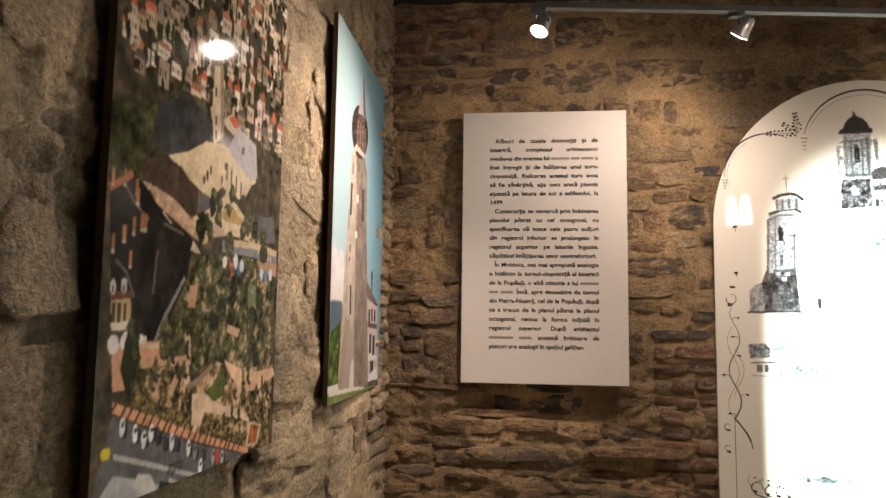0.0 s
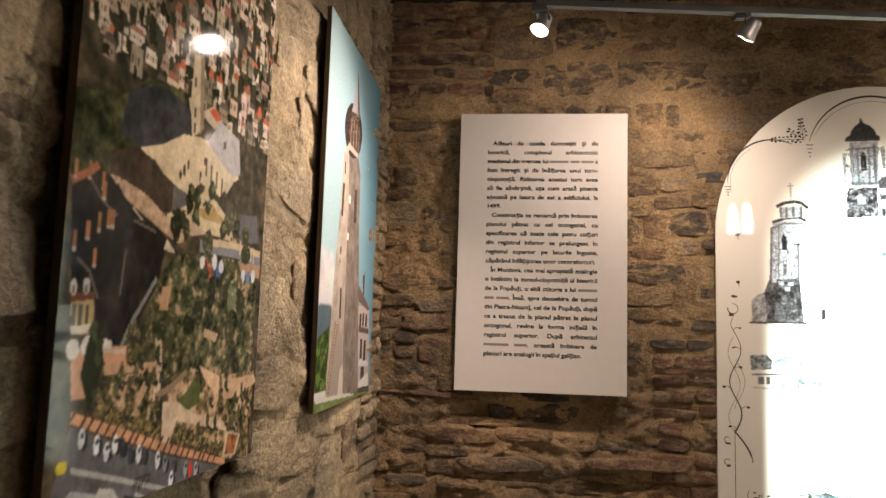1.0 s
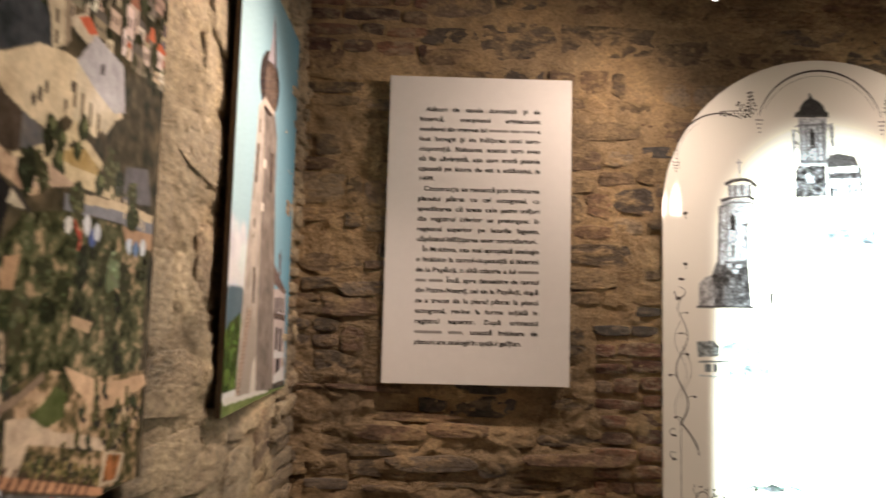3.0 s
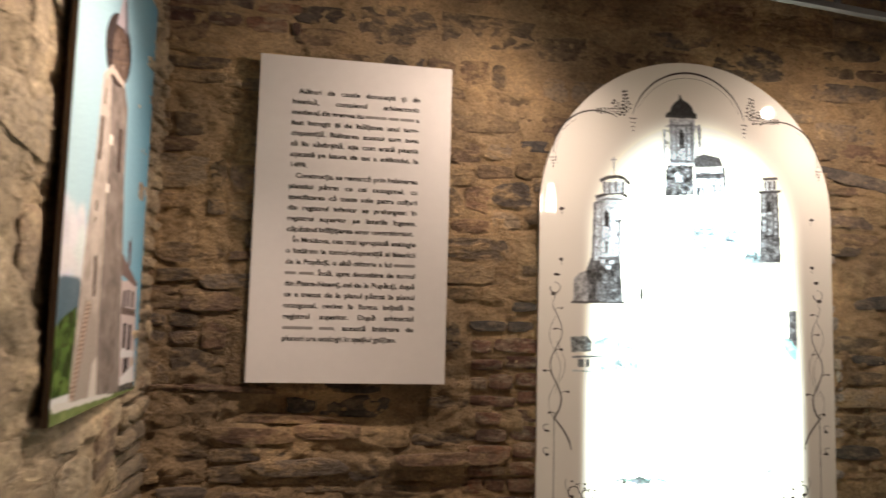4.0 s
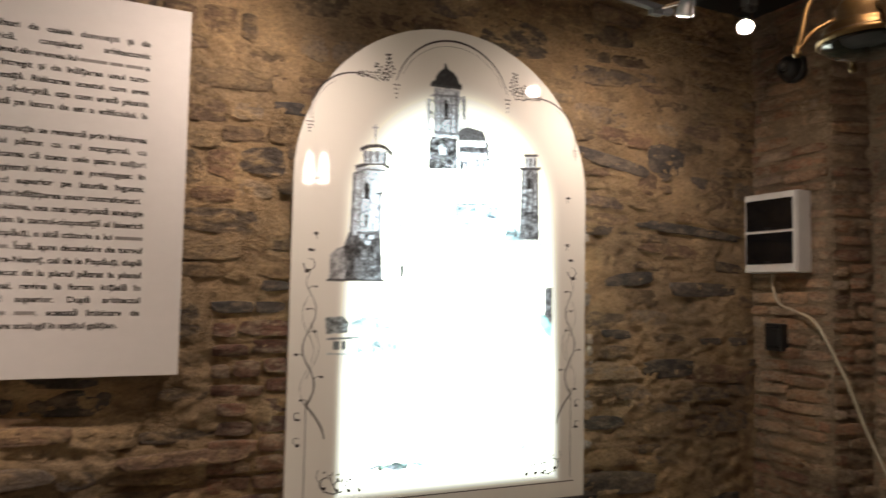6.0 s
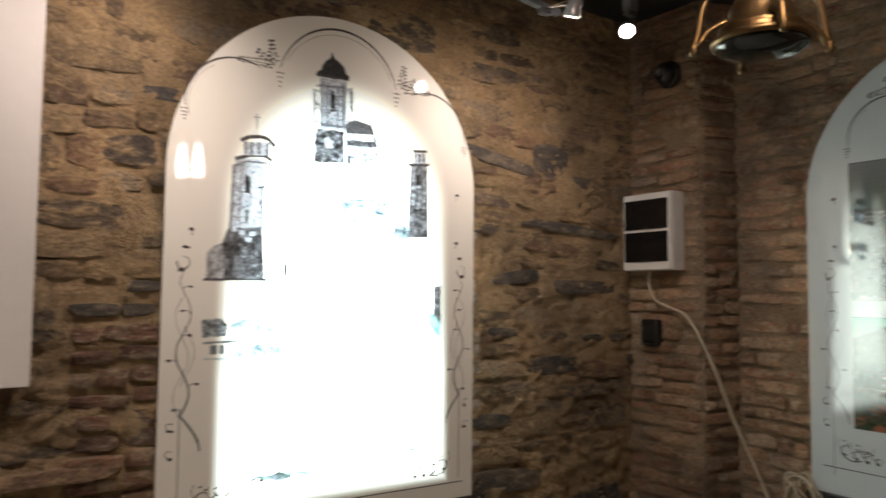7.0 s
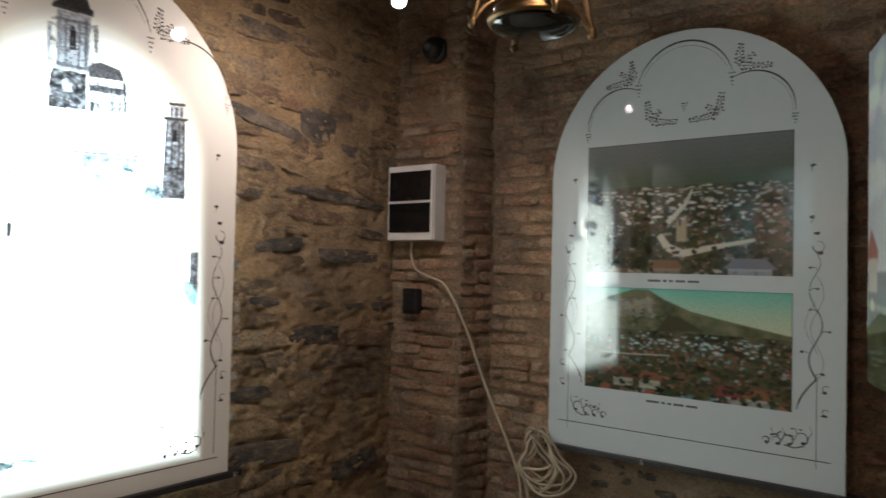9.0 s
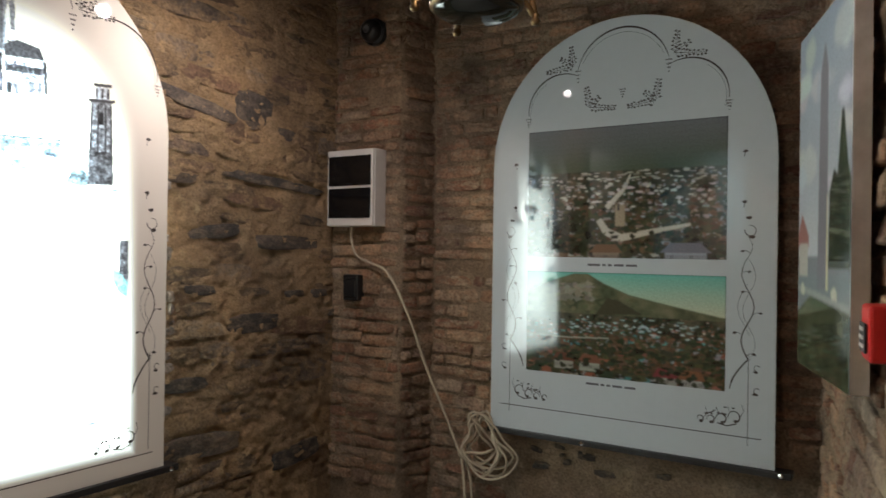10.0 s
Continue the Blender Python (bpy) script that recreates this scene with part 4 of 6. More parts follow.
    p.fill([(0.246, 0.125), (0.286, 0.123), (0.34, 0.099), (0.412, 0.084), (0.488, 0.063), (0.47, 0.054), (0.362, 0.078), (0.289, 0.093), (0.271, 0.063), (0.247, 0.068)], [(0.40, 0.30, 0.22), (0.50, 0.38, 0.28)], 0.012, 17)
    p.fill([(0.312, 0.135), (0.333, 0.152), (0.359, 0.141), (0.358, 0.113), (0.32, 0.106), (0.285, 0.124)], [(0.045, 0.06, 0.02), (0.08, 0.095, 0.035)], 0.03, 18)
    p.fill([(0.35, 0.173), (0.4, 0.159), (0.459, 0.143), (0.566, 0.148), (0.579, 0.133), (0.512, 0.112), (0.44, 0.112), (0.379, 0.142)], [(0.42, 0.28, 0.18), (0.52, 0.35, 0.23)], 0.03, 19)
    p.line([(0.522, 0.114), (0.497, 0.074), (0.48, 0.05)], 0.016, (0.40, 0.30, 0.20))
    p.poly([(0.222, 0.292), (0.249, 0.297), (0.24, 0.258), (0.218, 0.259)], (0.32, 0.20, 0.12))
    p.poly([(0.359, 0.233), (0.408, 0.224), (0.4, 0.21), (0.357, 0.22)], (0.36, 0.25, 0.16))
    # long house, balustrade, cars before it
    p.line([(0.326, 0.364), (0.431, 0.368), (0.566, 0.362)], 0.020, (0.16, 0.16, 0.18))
    p.line([(0.346, 0.374), (0.453, 0.379), (0.565, 0.375)], 0.012, (0.42, 0.33, 0.22))
    p.poly([(0.471, 0.436), (0.539, 0.446), (0.557, 0.395), (0.467, 0.386)], (0.09, 0.085, 0.09))
    p.poly([(0.471, 0.353), (0.568, 0.353), (0.565, 0.328), (0.484, 0.333)], (0.30, 0.19, 0.12))
    for k in range(6):
        x, y = (0.473, 0.379)
        p.rect(x + k * 0.012, y - 0.014 - 0.002 * k, x + 0.005 + k * 0.012, y + 0.012 - 0.002 * k, (0.48, 0.38, 0.25))
    for (x, y), c in (((0.349, 0.334), (0.42, 0.05, 0.03)), ((0.36, 0.323), (0.36, 0.06, 0.04)), ((0.338, 0.339), (0.5, 0.48, 0.45)), ((0.379, 0.343), (0.5, 0.5, 0.52)), ((0.394, 0.33), (0.06, 0.09, 0.24)), ((0.404, 0.337), (0.45, 0.46, 0.5)), ((0.495, 0.33), (0.4, 0.44, 0.5)), ((0.516, 0.327), (0.10, 0.16, 0.28)), ((0.537, 0.331), (0.5, 0.52, 0.55))):
        p.blob(x, y, 0.009, 0.012, c, rng, 9, 0.2)
    # cypresses and round trees of the park
    for k in range(26):
        x, y = (0.35, 0.173)
        x, y = x + rng.uniform(-0.15, 0.15), y + rng.uniform(-0.01, 0.25)
        tree(p, x, y, rng.uniform(0.026, 0.045), rng.uniform(0.03, 0.06), rng, rng.choice(((0.045, 0.05, 0.025), (0.075, 0.078, 0.04), (0.025, 0.03, 0.017))))
    x, y = (0.453, 0.266)
    tree(p, x, y, 0.045, 0.05, rng, (0.16, 0.20, 0.12))
    for k in range(60):
        x, y = rng.choice(((0.122, 0.145), (0.194, 0.139), (0.407, 0.103), (0.476, 0.107), (0.172, 0.193), (0.516, 0.083)))
        x, y = x + rng.uniform(-0.05, 0.05), y + rng.uniform(-0.04, 0.03)
        p.line([(x + 0.012, y - 0.006), (x, y)], 0.007, (0.03, 0.028, 0.024))
        tree(p, x, y, 0.016, rng.uniform(0.014, 0.028), rng, rng.choice(((0.05, 0.06, 0.035), (0.10, 0.09, 0.04), (0.13, 0.115, 0.06))))
    tree(p, *(0.073, 0.149), 0.045, 0.09, rng, (0.035, 0.045, 0.022))
    # clipped hedges in rows
    for a, b, c in (((0.084, 0.141), (0.239, 0.09), (0.233, 0.071)), ((0.282, 0.085), (0.461, 0.033), (0.452, 0.012))):
        for k in range(190):
            s, q = rng.random(), rng.random()
            x, y = a[0] + (b[0] - a[0]) * s, a[1] + (b[1] - a[1]) * s + (c[1] - b[1]) * q
            p.blob(x, y, 0.005, 0.004, tone(rng.choice(((0.22, 0.16, 0.07), (0.13, 0.10, 0.045), (0.03, 0.028, 0.02), (0.07, 0.07, 0.03))), rng, 0.3), rng, 6, 0.4)
    # red walk with slanting shadows, orange bed
    p.fill([(0.038, 0.134), (0.106, 0.113), (0.254, 0.067), (0.464, 0.008), (0.463, -0.002), (0.255, 0.053), (0.095, 0.101), (0.04, 0.12)], [(0.40, 0.20, 0.115), (0.50, 0.27, 0.155)], 0.02, 20)
    a, b = (0.044, 0.125), (0.441, 0.01)
    for k in range(22):
        s = (k + rng.uniform(-0.2, 0.2)) / 22
        x, y = a[0] + (b[0] - a[0]) * s, a[1] + (b[1] - a[1]) * s
        p.line([(x - 0.012, y - 0.014), (x + 0.008, y + 0.010)], 0.005, (0.07, 0.04, 0.03))
    p.poly([(0.463, 0.055), (0.521, 0.043), (0.505, 0.008), (0.452, 0.012)], (0.42, 0.33, 0.24))
    p.fill([(0.471, 0.05), (0.511, 0.042), (0.497, 0.013), (0.461, 0.015)], [(0.10, 0.05, 0.02), (0.34, 0.13, 0.05)], 0.012, 21)
    # car park, road, pale pavement and roof
    p.fill([(0.04, 0.116), (0.096, 0.097), (0.256, 0.048), (0.469, -0.006), (0.471, -0.023), (0.245, -0.023), (0.056, -0.016), (0.0, 0.0)], [(0.075, 0.075, 0.08), (0.12, 0.12, 0.125)], 0.03, 22)
    p.line([(0.047, 0.064), (0.149, 0.034), (0.304, -0.014)], 0.007, (0.34, 0.33, 0.32))
    p.line([(0.188, 0.007), (0.227, -0.008)], 0.005, (0.36, 0.36, 0.36))
    p.fill([(0, 0), (0.049, 0.04), (0.098, 0.026), (0.167, 0.003), (0.175, -0.012), (0.20, -0.02)], [(0.30, 0.31, 0.33), (0.37, 0.37, 0.38)], 0.05, 23)
    p.poly([(0.105, 0.031), (0.137, 0.025), (0.156, -0), (0.134, -0.006), (0.094, 0.016)], (0.44, 0.43, 0.41))
    p.line([(0.161, 0.006), (0.204, -0.008)], 0.012, (0.03, 0.03, 0.035))
    cars = (((0.063, 0.099), 0.55), ((0.094, 0.087), 0.6), ((0.116, 0.076), 0.5), ((0.134, 0.082), 0.6), ((0.151, 0.075), 0.03), ((0.171, 0.063), 0.05), ((0.191, 0.061), 0.55), ((0.204, 0.056), 0.06), ((0.242, 0.044), 0.58), ((0.263, 0.035), 0.2), ((0.286, 0.028), 0.08), ((0.326, 0.016), 0.25), ((0.359, 0.009), 0.3), ((0.283, 0.008), 0.6))
    for (x, y), c in cars:
        p.blob(x + 0.006, y - 0.004, 0.008, 0.011, (0.03, 0.03, 0.034), rng, 10, 0.1)
        p.blob(x, y, 0.0062, 0.013, (c, c * 1.02, c * 1.08), rng, 12, 0.08)
        p.blob(x + 0.001, y + 0.004, 0.004, 0.004, (0.04, 0.05, 0.07), rng, 8, 0.1)
    p.blob(*(0.341, 0.013), 0.0062, 0.013, (0.45, 0.05, 0.03), rng, 12, 0.08)
    p.blob(0.03, 0.07, 0.010, 0.008, (0.55, 0.45, 0.03), rng, 12, 0.08)
    x, y = (0.202, 0.02)
    for k in range(7):
        p.line([(x - 0.018 + 0.006 * k, y - 0.008 + rng.uniform(-0.004, 0.004)), (x - 0.014 + 0.006 * k, y + 0.010)], 0.003, (0.03, 0.025, 0.025))
    p.ink *= 1.12 * (0.86 + 0.28 * p.field(0.012, 30))[..., None] * (0.9 + 0.2 * p.field(0.09, 31))[..., None]
    return p.mesh("photo_print", M_PRINT)


def photo_panel(name, label, m, w, h, print_mesh, gap, edge=M_EDGE, thick=0.012):
    t = thing(name, label, "picture", m)
    part("backing", box(bmesh.new(), 0, w, 0, h, -thick, 0.0, 0.001), edge, t, "dark board edge" if edge is M_EDGE else "pale metal edge")
    pm = part("photo_print", print_mesh, None, t)
    for sx in (0.08, w - 0.08):
        for sy in (0.1, h - 0.1):
            part("standoff", box(bmesh.new(), sx - 0.012, sx + 0.012, sy - 0.012, sy + 0.012, -gap, -thick), M_ALU, t)
    return t


photo_panel("aerial_photo", "tall glossy aerial photograph of an old town square and park", face_pose((-0.455, 0.94), (-0.457, 1.515), 1.25), 0.575, 1.0, aerial_print(), 0.055)


def tower_print(W, H):
    """A tall stone belfry with a witch-hat roof against a blue sky."""
    rng = random.Random(5)
    p = Photo(W, H, 0.0025)
    gx = np.linspace(0, 1, p.nx)[None, :, None]
    gy = np.linspace(0, 1, p.ny)[:, None, None]
    p.ink[:] = np.array((0.27, 0.37, 0.39)) * (1 - gx) + np.array((0.085, 0.20, 0.265)) * gx
    p.ink *= 1.25 - 0.35 * gy
    for _ in range(26):   # pale cloud over the hill
        x, y = (0.039, 0.324)
        p.blob(x + rng.uniform(-0.10, 0.14), y + rng.uniform(-0.05, 0.07), rng.uniform(0.02, 0.06), rng.uniform(0.02, 0.035), tone((0.44, 0.43, 0.44), rng, 0.04), rng, 12, 0.2)
    p.blur(14)
    p.fill([(-0.047, 0.251), (0.019, 0.272), (0.118, 0.272), (0.173, 0.238), (0.194, 0.113), (-0.037, 0.123)], [(0.055, 0.085, 0.105), (0.075, 0.105, 0.12)], 0.05, 1)
    p.blur(3)
    p.fill([(-0.032, 0.158), (0.026, 0.192), (0.115, 0.215), (0.155, 0.039), (-0.013, 0.038)], [(0.012, 0.02, 0.008), (0.03, 0.055, 0.014), (0.08, 0.12, 0.03)], 0.03, 2)
    p.poly([(-0.015, 0.05), (0.142, 0.049), (0.146, 0.024), (-0.012, 0.027)], (0.44, 0.43, 0.42))
    # white house behind
    p.poly([(0.428, 0.278), (0.621, 0.285), (0.665, -0.021), (0.474, 0.004)], (0.36, 0.30, 0.28))
    p.poly([(0.432, 0.349), (0.458, 0.342), (0.633, 0.275), (0.605, 0.269), (0.441, 0.296)], (0.12, 0.085, 0.075))
    p.line([(0.517, 0.381), (0.527, 0.318)], 0.022, (0.10, 0.05, 0.045))
    p.line([(0.528, 0.393), (0.534, 0.356)], 0.006, (0.08, 0.05, 0.05))
    for a, b in (((0.481, 0.258), (0.51, 0.217)), ((0.524, 0.259), (0.55, 0.216)), ((0.57, 0.257), (0.596, 0.214)), ((0.504, 0.176), (0.536, 0.113)), ((0.557, 0.171), (0.591, 0.107)), ((0.527, 0.09), (0.579, 0.045))):
        p.rect(a[0], b[1], b[0], a[1], (0.05, 0.045, 0.05))
        p.rect(a[0], b[1] - 0.008, b[0], b[1], (0.5, 0.49, 0.48))
    p.line([(0.473, 0.208), (0.626, 0.201)], 0.018, (0.10, 0.075, 0.065))
    p.line([(0.491, 0.101), (0.635, 0.094)], 0.016, (0.46, 0.45, 0.44))
    p.poly([(0.501, 0.043), (0.64, 0.066), (0.653, -0.005), (0.505, 0.021)], (0.50, 0.48, 0.46))
    p.fill([(-0.023, 0.031), (0.145, 0.028), (0.385, 0.019), (0.709, 0.006), (0.722, -0.065), (-0.011, -0.045)], [(0.09, 0.12, 0.04), (0.15, 0.18, 0.07)], 0.04, 3)
    p.line([(0.009, 0.031), (0.208, 0.024), (0.44, 0.016)], 0.016, (0.42, 0.40, 0.36))
    p.poly([(0.393, 0.015), (0.504, 0.025), (0.658, 0.021), (0.661, 0.002)], (0.06, 0.06, 0.055))
    # shaft: lit face, shaded face, buttresses at the foot
    p.fill([(0.19, 0.704), (0.248, 0.742), (0.267, 0.59), (0.274, 0.372), (0.278, 0.175), (0.303, 0.024), (0.103, 0.031), (0.121, 0.177), (0.139, 0.331), (0.169, 0.507)], [(0.22, 0.185, 0.155), (0.275, 0.235, 0.20), (0.33, 0.285, 0.24)], 0.035, 4)
    p.fill([(0.248, 0.742), (0.365, 0.739), (0.408, 0.684), (0.418, 0.527), (0.454, 0.315), (0.498, 0.011), (0.296, 0.024), (0.278, 0.175), (0.274, 0.372), (0.267, 0.59)], [(0.11, 0.092, 0.08), (0.15, 0.125, 0.107), (0.19, 0.16, 0.135)], 0.03, 5)
    p.poly([(0.131, 0.116), (0.161, 0.238), (0.216, 0.215), (0.264, 0.175), (0.289, 0.025), (0.109, 0.031)], (0.23, 0.195, 0.165))
    p.poly([(0.25, 0.095), (0.282, 0.11), (0.296, 0.024), (0.234, 0.026)], (0.40, 0.36, 0.31))
    for a, b, wide in (((0.205, 0.618), (0.2, 0.522), 0.022), ((0.356, 0.627), (0.361, 0.526), 0.036), ((0.203, 0.438), (0.204, 0.415), 0.012), ((0.199, 0.402), (0.198, 0.389), 0.010), ((0.222, 0.323), (0.226, 0.236), 0.020), ((0.215, 0.68), (0.214, 0.646), 0.010)):
        p.line([a, b], wide, (0.055, 0.042, 0.038))
    for x, y in ((0.282, 0.584), (0.278, 0.475)):
        p.rect(x - 0.012, y - 0.011, x + 0.012, y + 0.011, (0.52, 0.47, 0.40))
    # ladder stair
    a, b = (0.195, 0.223), (0.12, 0.036)
    p.line([a, b], 0.030, (0.13, 0.08, 0.055))
    for k in range(22):
        s = k / 21
        x, y = a[0] + (b[0] - a[0]) * s, a[1] + (b[1] - a[1]) * s
        p.line([(x - 0.012, y - 0.002), (x + 0.012, y + 0.002)], 0.004, (0.38, 0.30, 0.23))
    # round gallery under a flared brim, and the spire
    x, y = (0.297, 0.793)
    p.poly([(x + 0.112 * math.cos(q), y + 0.082 * math.sin(q) + 0.012 * math.cos(q)) for q in [math.pi * i / 16 for i in range(32)]], (0.028, 0.022, 0.022))
    p.fill([(x + 0.016 + 0.072 * math.cos(q), y - 0.008 + 0.064 * math.sin(q)) for q in [math.pi * i / 16 for i in range(32)]], [(0.05, 0.034, 0.028), (0.11, 0.075, 0.058)], 0.02, 6)
    for k in range(4):
        p.line([(x - 0.035 + 0.035 * k, y - 0.055), (x - 0.03 + 0.033 * k, y + 0.03)], 0.006, (0.17, 0.13, 0.10))
    p.poly([(0.197, 0.709), (0.248, 0.745), (0.365, 0.739), (0.36, 0.724), (0.258, 0.727), (0.199, 0.693)], (0.34, 0.28, 0.23))
    p.poly([(0.314, 0.993), (0.332, 0.957), (0.371, 0.849), (0.322, 0.853), (0.262, 0.842), (0.303, 0.915)], (0.25, 0.22, 0.23))
    p.poly([(0.314, 0.993), (0.332, 0.957), (0.371, 0.849), (0.338, 0.854)], (0.08, 0.075, 0.085))
    return p.mesh("photo_print", M_PRINT)


photo_panel("tower_photo", "tall glossy photograph of a stone bell tower under blue sky", face_pose((-0.478, 1.928), (-0.515, 2.60), 1.275), 0.673, 1.045, tower_print(0.673, 1.045), 0.05)

# ---------------- arched panels ----------------
INK = (0.07, 0.06, 0.055)
SHEET = (0.74, 0.70, 0.62)


def arch_outline(r, h, n=40):
    return [(-r, 0), (r, 0)] + [(r * math.cos(math.pi * i / n), h - r + r * math.sin(math.pi * i / n)) for i in range(n + 1)]


def arch_solid(r, h, depth):
    bm = bmesh.new()
    pts = arch_outline(r, h)
    front = [bm.verts.new((x, y, 0)) for x, y in pts]
    back = [bm.verts.new((x, y, -depth)) for x, y in pts]
    bm.faces.new(front)
    bm.faces.new(back[::-1])
    for i in range(len(pts)):
        j = (i + 1) % len(pts)
        bm.faces.new((front[j], front[i], back[i], back[j]))
    return bm


def arc(cx, cy, r, a0, a1, n=24):
    return [(cx + r * math.cos(radians(a0 + (a1 - a0) * i / n)), cy + r * math.sin(radians(a0 + (a1 - a0) * i / n))) for i in range(n + 1)]


def leafy(p, x, y, dx, dy, rng, n=7):
    """A straight sprig from x, y: a fine stem with comma-shaped leaves on both sides."""
    p.line([(x + dx * i / 6, y + dy * i / 6) for i in range(7)], 0.0016, INK)
    long = math.hypot(dx, dy)
    ux, uy = dx / long, dy / long
    for k in range(n):
        t = (k + 0.4) / n
        for s in (-1, 1):
            r = 0.011 * (1.1 - 0.6 * t) * rng.uniform(0.7, 1.2)
            bx, by = x + dx * t, y + dy * t
            ex, ey = bx + ux * r * 0.8 - uy * s * r, by + uy * r * 0.8 + ux * s * r
            p.line([(bx, by), (bx + ux * r * 0.2 - uy * s * r * 0.6, by + uy * r * 0.2 + ux * s * r * 0.6), (ex, ey)], 0.001, INK)
            p.blob(ex, ey, 0.0046, 0.0036, INK, rng, 7, 0.4)


def drop(p, x, y, long, rng):
    """A hanging fleuron of dots, tapering downwards."""
    for k in range(4):
        for q in range(4 - k):
            p.blob(x + (q - (3 - k) / 2) * 0.006, y - long * k / 4, 0.0024, 0.003, INK, rng, 6, 0.3)


def ornaments(lift=0.0003, crest=False):
    """Ink scrollwork: a middle arc between two lobes, sprigs where they meet, vines down both sides, a ruled foot."""
    rng = random.Random(3)
    cy, r, lx, ly, lr = (1.318, 0.172, 0.228, 1.212, 0.138) if crest else (1.302, 0.205, 0.325, 1.21, 0.147)
    p = Print(lift)
    out = [("arch_line", p)]
    p.line(arc(0, cy, r, 14, 166), lambda t: 0.002 + 0.005 * math.sin(math.pi * t), INK)
    p.line(arc(0, cy - 0.010, r - 0.008, 25, 155), 0.0012, INK)
    for s in (-1, 1):
        p = Print(lift)
        out.append(("lobe_line", p))
        p.line([(s * x, y) for x, y in arc(lx, ly, lr, 118, -4)], lambda t: 0.002 + 0.004 * math.sin(math.pi * t), INK)
        p.line([(s * x, y) for x, y in arc(lx, ly - 0.006, lr - 0.008, 60, -14)], 0.0012, INK)
        jx, jy = r * 0.985 + 0.015, cy + 0.055
        leafy(p, s * jx, jy, s * 0.11, -0.012 if crest else 0.0, rng, 8)
        leafy(p, s * jx, jy, s * 0.012, 0.075, rng, 6)
        leafy(p, s * jx, jy, s * 0.055, 0.035, rng, 4)
        drop(p, s * (jx - 0.018), cy + 0.035, 0.055, rng)
        drop(p, s * (lx + lr), ly - 0.02, 0.04, rng)
        p = Print(lift)
        out.append(("vine", p))
        v = 0.43 if crest else 0.455
        for y in (1.02, 0.855):
            p.blob(s * (v - 0.012), y, 0.009, 0.005, INK, rng, 7, 0.4)
            p.line([(s * (v - 0.012), y), (s * (v - 0.016), y - 0.018)], 0.002, INK)
        p.blob(s * (v + 0.002), 0.805, 0.010, 0.005, INK, rng, 7, 0.4)
        p.line(arc(s * (v + 0.006), 0.762, 0.017, 100, -190, 18), lambda t: 0.0016 + 0.002 * t, INK)
        p.blob(s * (v + 0.012), 0.742, 0.009, 0.006, INK, rng, 8, 0.3)
        swing = [(v + 0.019 * math.sin(11.5 * t + 1.2) * (1 if t > 0.1 else t * 10), 0.745 - 0.40 * t) for t in [i / 36 for i in range(37)]]
        tail = [(swing[-1][0] - 0.055 * math.sin(1.5 * t), swing[-1][1] - 0.10 * t) for t in [i / 12 for i in range(1, 13)]]
        p.line([(s * x, y) for x, y in swing + tail], lambda t: 0.0016 + 0.0045 * t * (1 if t < 0.95 else 0.4), INK)
        p.line([(s * (2 * v - x + 0.004), y - 0.01) for x, y in swing[6:]], 0.0013, INK)
        p.line([(s * (2 * v - 0.012 - x), y) for x, y in swing[14:30]], 0.0013, INK)
        for k in range(6):
            x, y = swing[5 + k * 6]
            q = 1 if k % 2 else -1
            p.line([(s * x, y), (s * (x + q * 0.012), y + 0.008), (s * (x + q * 0.022), y + 0.006)], 0.002, INK)
            p.blob(s * (x + q * 0.023), y + 0.006, 0.006, 0.004, INK, rng, 7, 0.4)
        for y in (0.318, 0.245):
            p.line(arc(s * (v + 0.03), y, 0.009, 30, 260, 12), 0.0022, INK)
            p.blob(s * (v + 0.026), y - 0.012, 0.010, 0.0045, INK, rng, 7, 0.4)
        p.line([(s * (v + 0.004), 0.36), (s * (v + 0.004), 0.066)], 0.0022, INK)
        p = Print(lift)
        out.append(("corner_scroll", p))
        foot = 0.092 if crest else 0.053
        for cx, dy, q in ((0.392, 0.062, 0.018), (0.352, 0.052, 0.015), (0.318, 0.046, 0.012), (0.285, 0.044, 0.010)):   # rolled leaves
            p.line([(s * x, y) for x, y in arc(cx, foot + dy, q, 200, -60, 16)], lambda t: 0.0015 + 0.004 * t, INK)
            p.blob(s * (cx + q * 0.3), foot + dy - q * 0.8, 0.007, 0.0055, INK, rng, 8, 0.3)
            p.line([(s * (cx + q), foot + dy), (s * (cx + q + 0.012), foot + dy + 0.022), (s * (cx + q + 0.006), foot + dy + 0.042)], 0.0018, INK)
        for k in range(12):
            u = rng.random()
            p.blob(s * (0.30 + 0.10 * u), foot + 0.062 + 0.05 * u * rng.random(), 0.005, 0.0032, INK, rng, 7, 0.5)
        p.line([(s * x, y) for x, y in ((0.40, foot + 0.04), (0.37, foot + 0.03), (0.34, foot + 0.036))], 0.004, INK)
    p = Print(lift)
    out.append(("base_line", p))
    p.line([(-0.475, foot), (0.475, foot)], 0.0032, INK)
    if crest:
        p = Print(lift)
        out.append(("crest", p))
        for s in (-1, 1):
            leafy(p, s * 0.122, 1.215, -s * 0.10, -0.010, rng, 8)
            leafy(p, s * 0.122, 1.215, s * 0.012, 0.075, rng, 6)
            leafy(p, s * 0.122, 1.215, -s * 0.04, 0.035, rng, 4)
        drop(p, 0.003, 1.268, 0.036, rng)
    return out


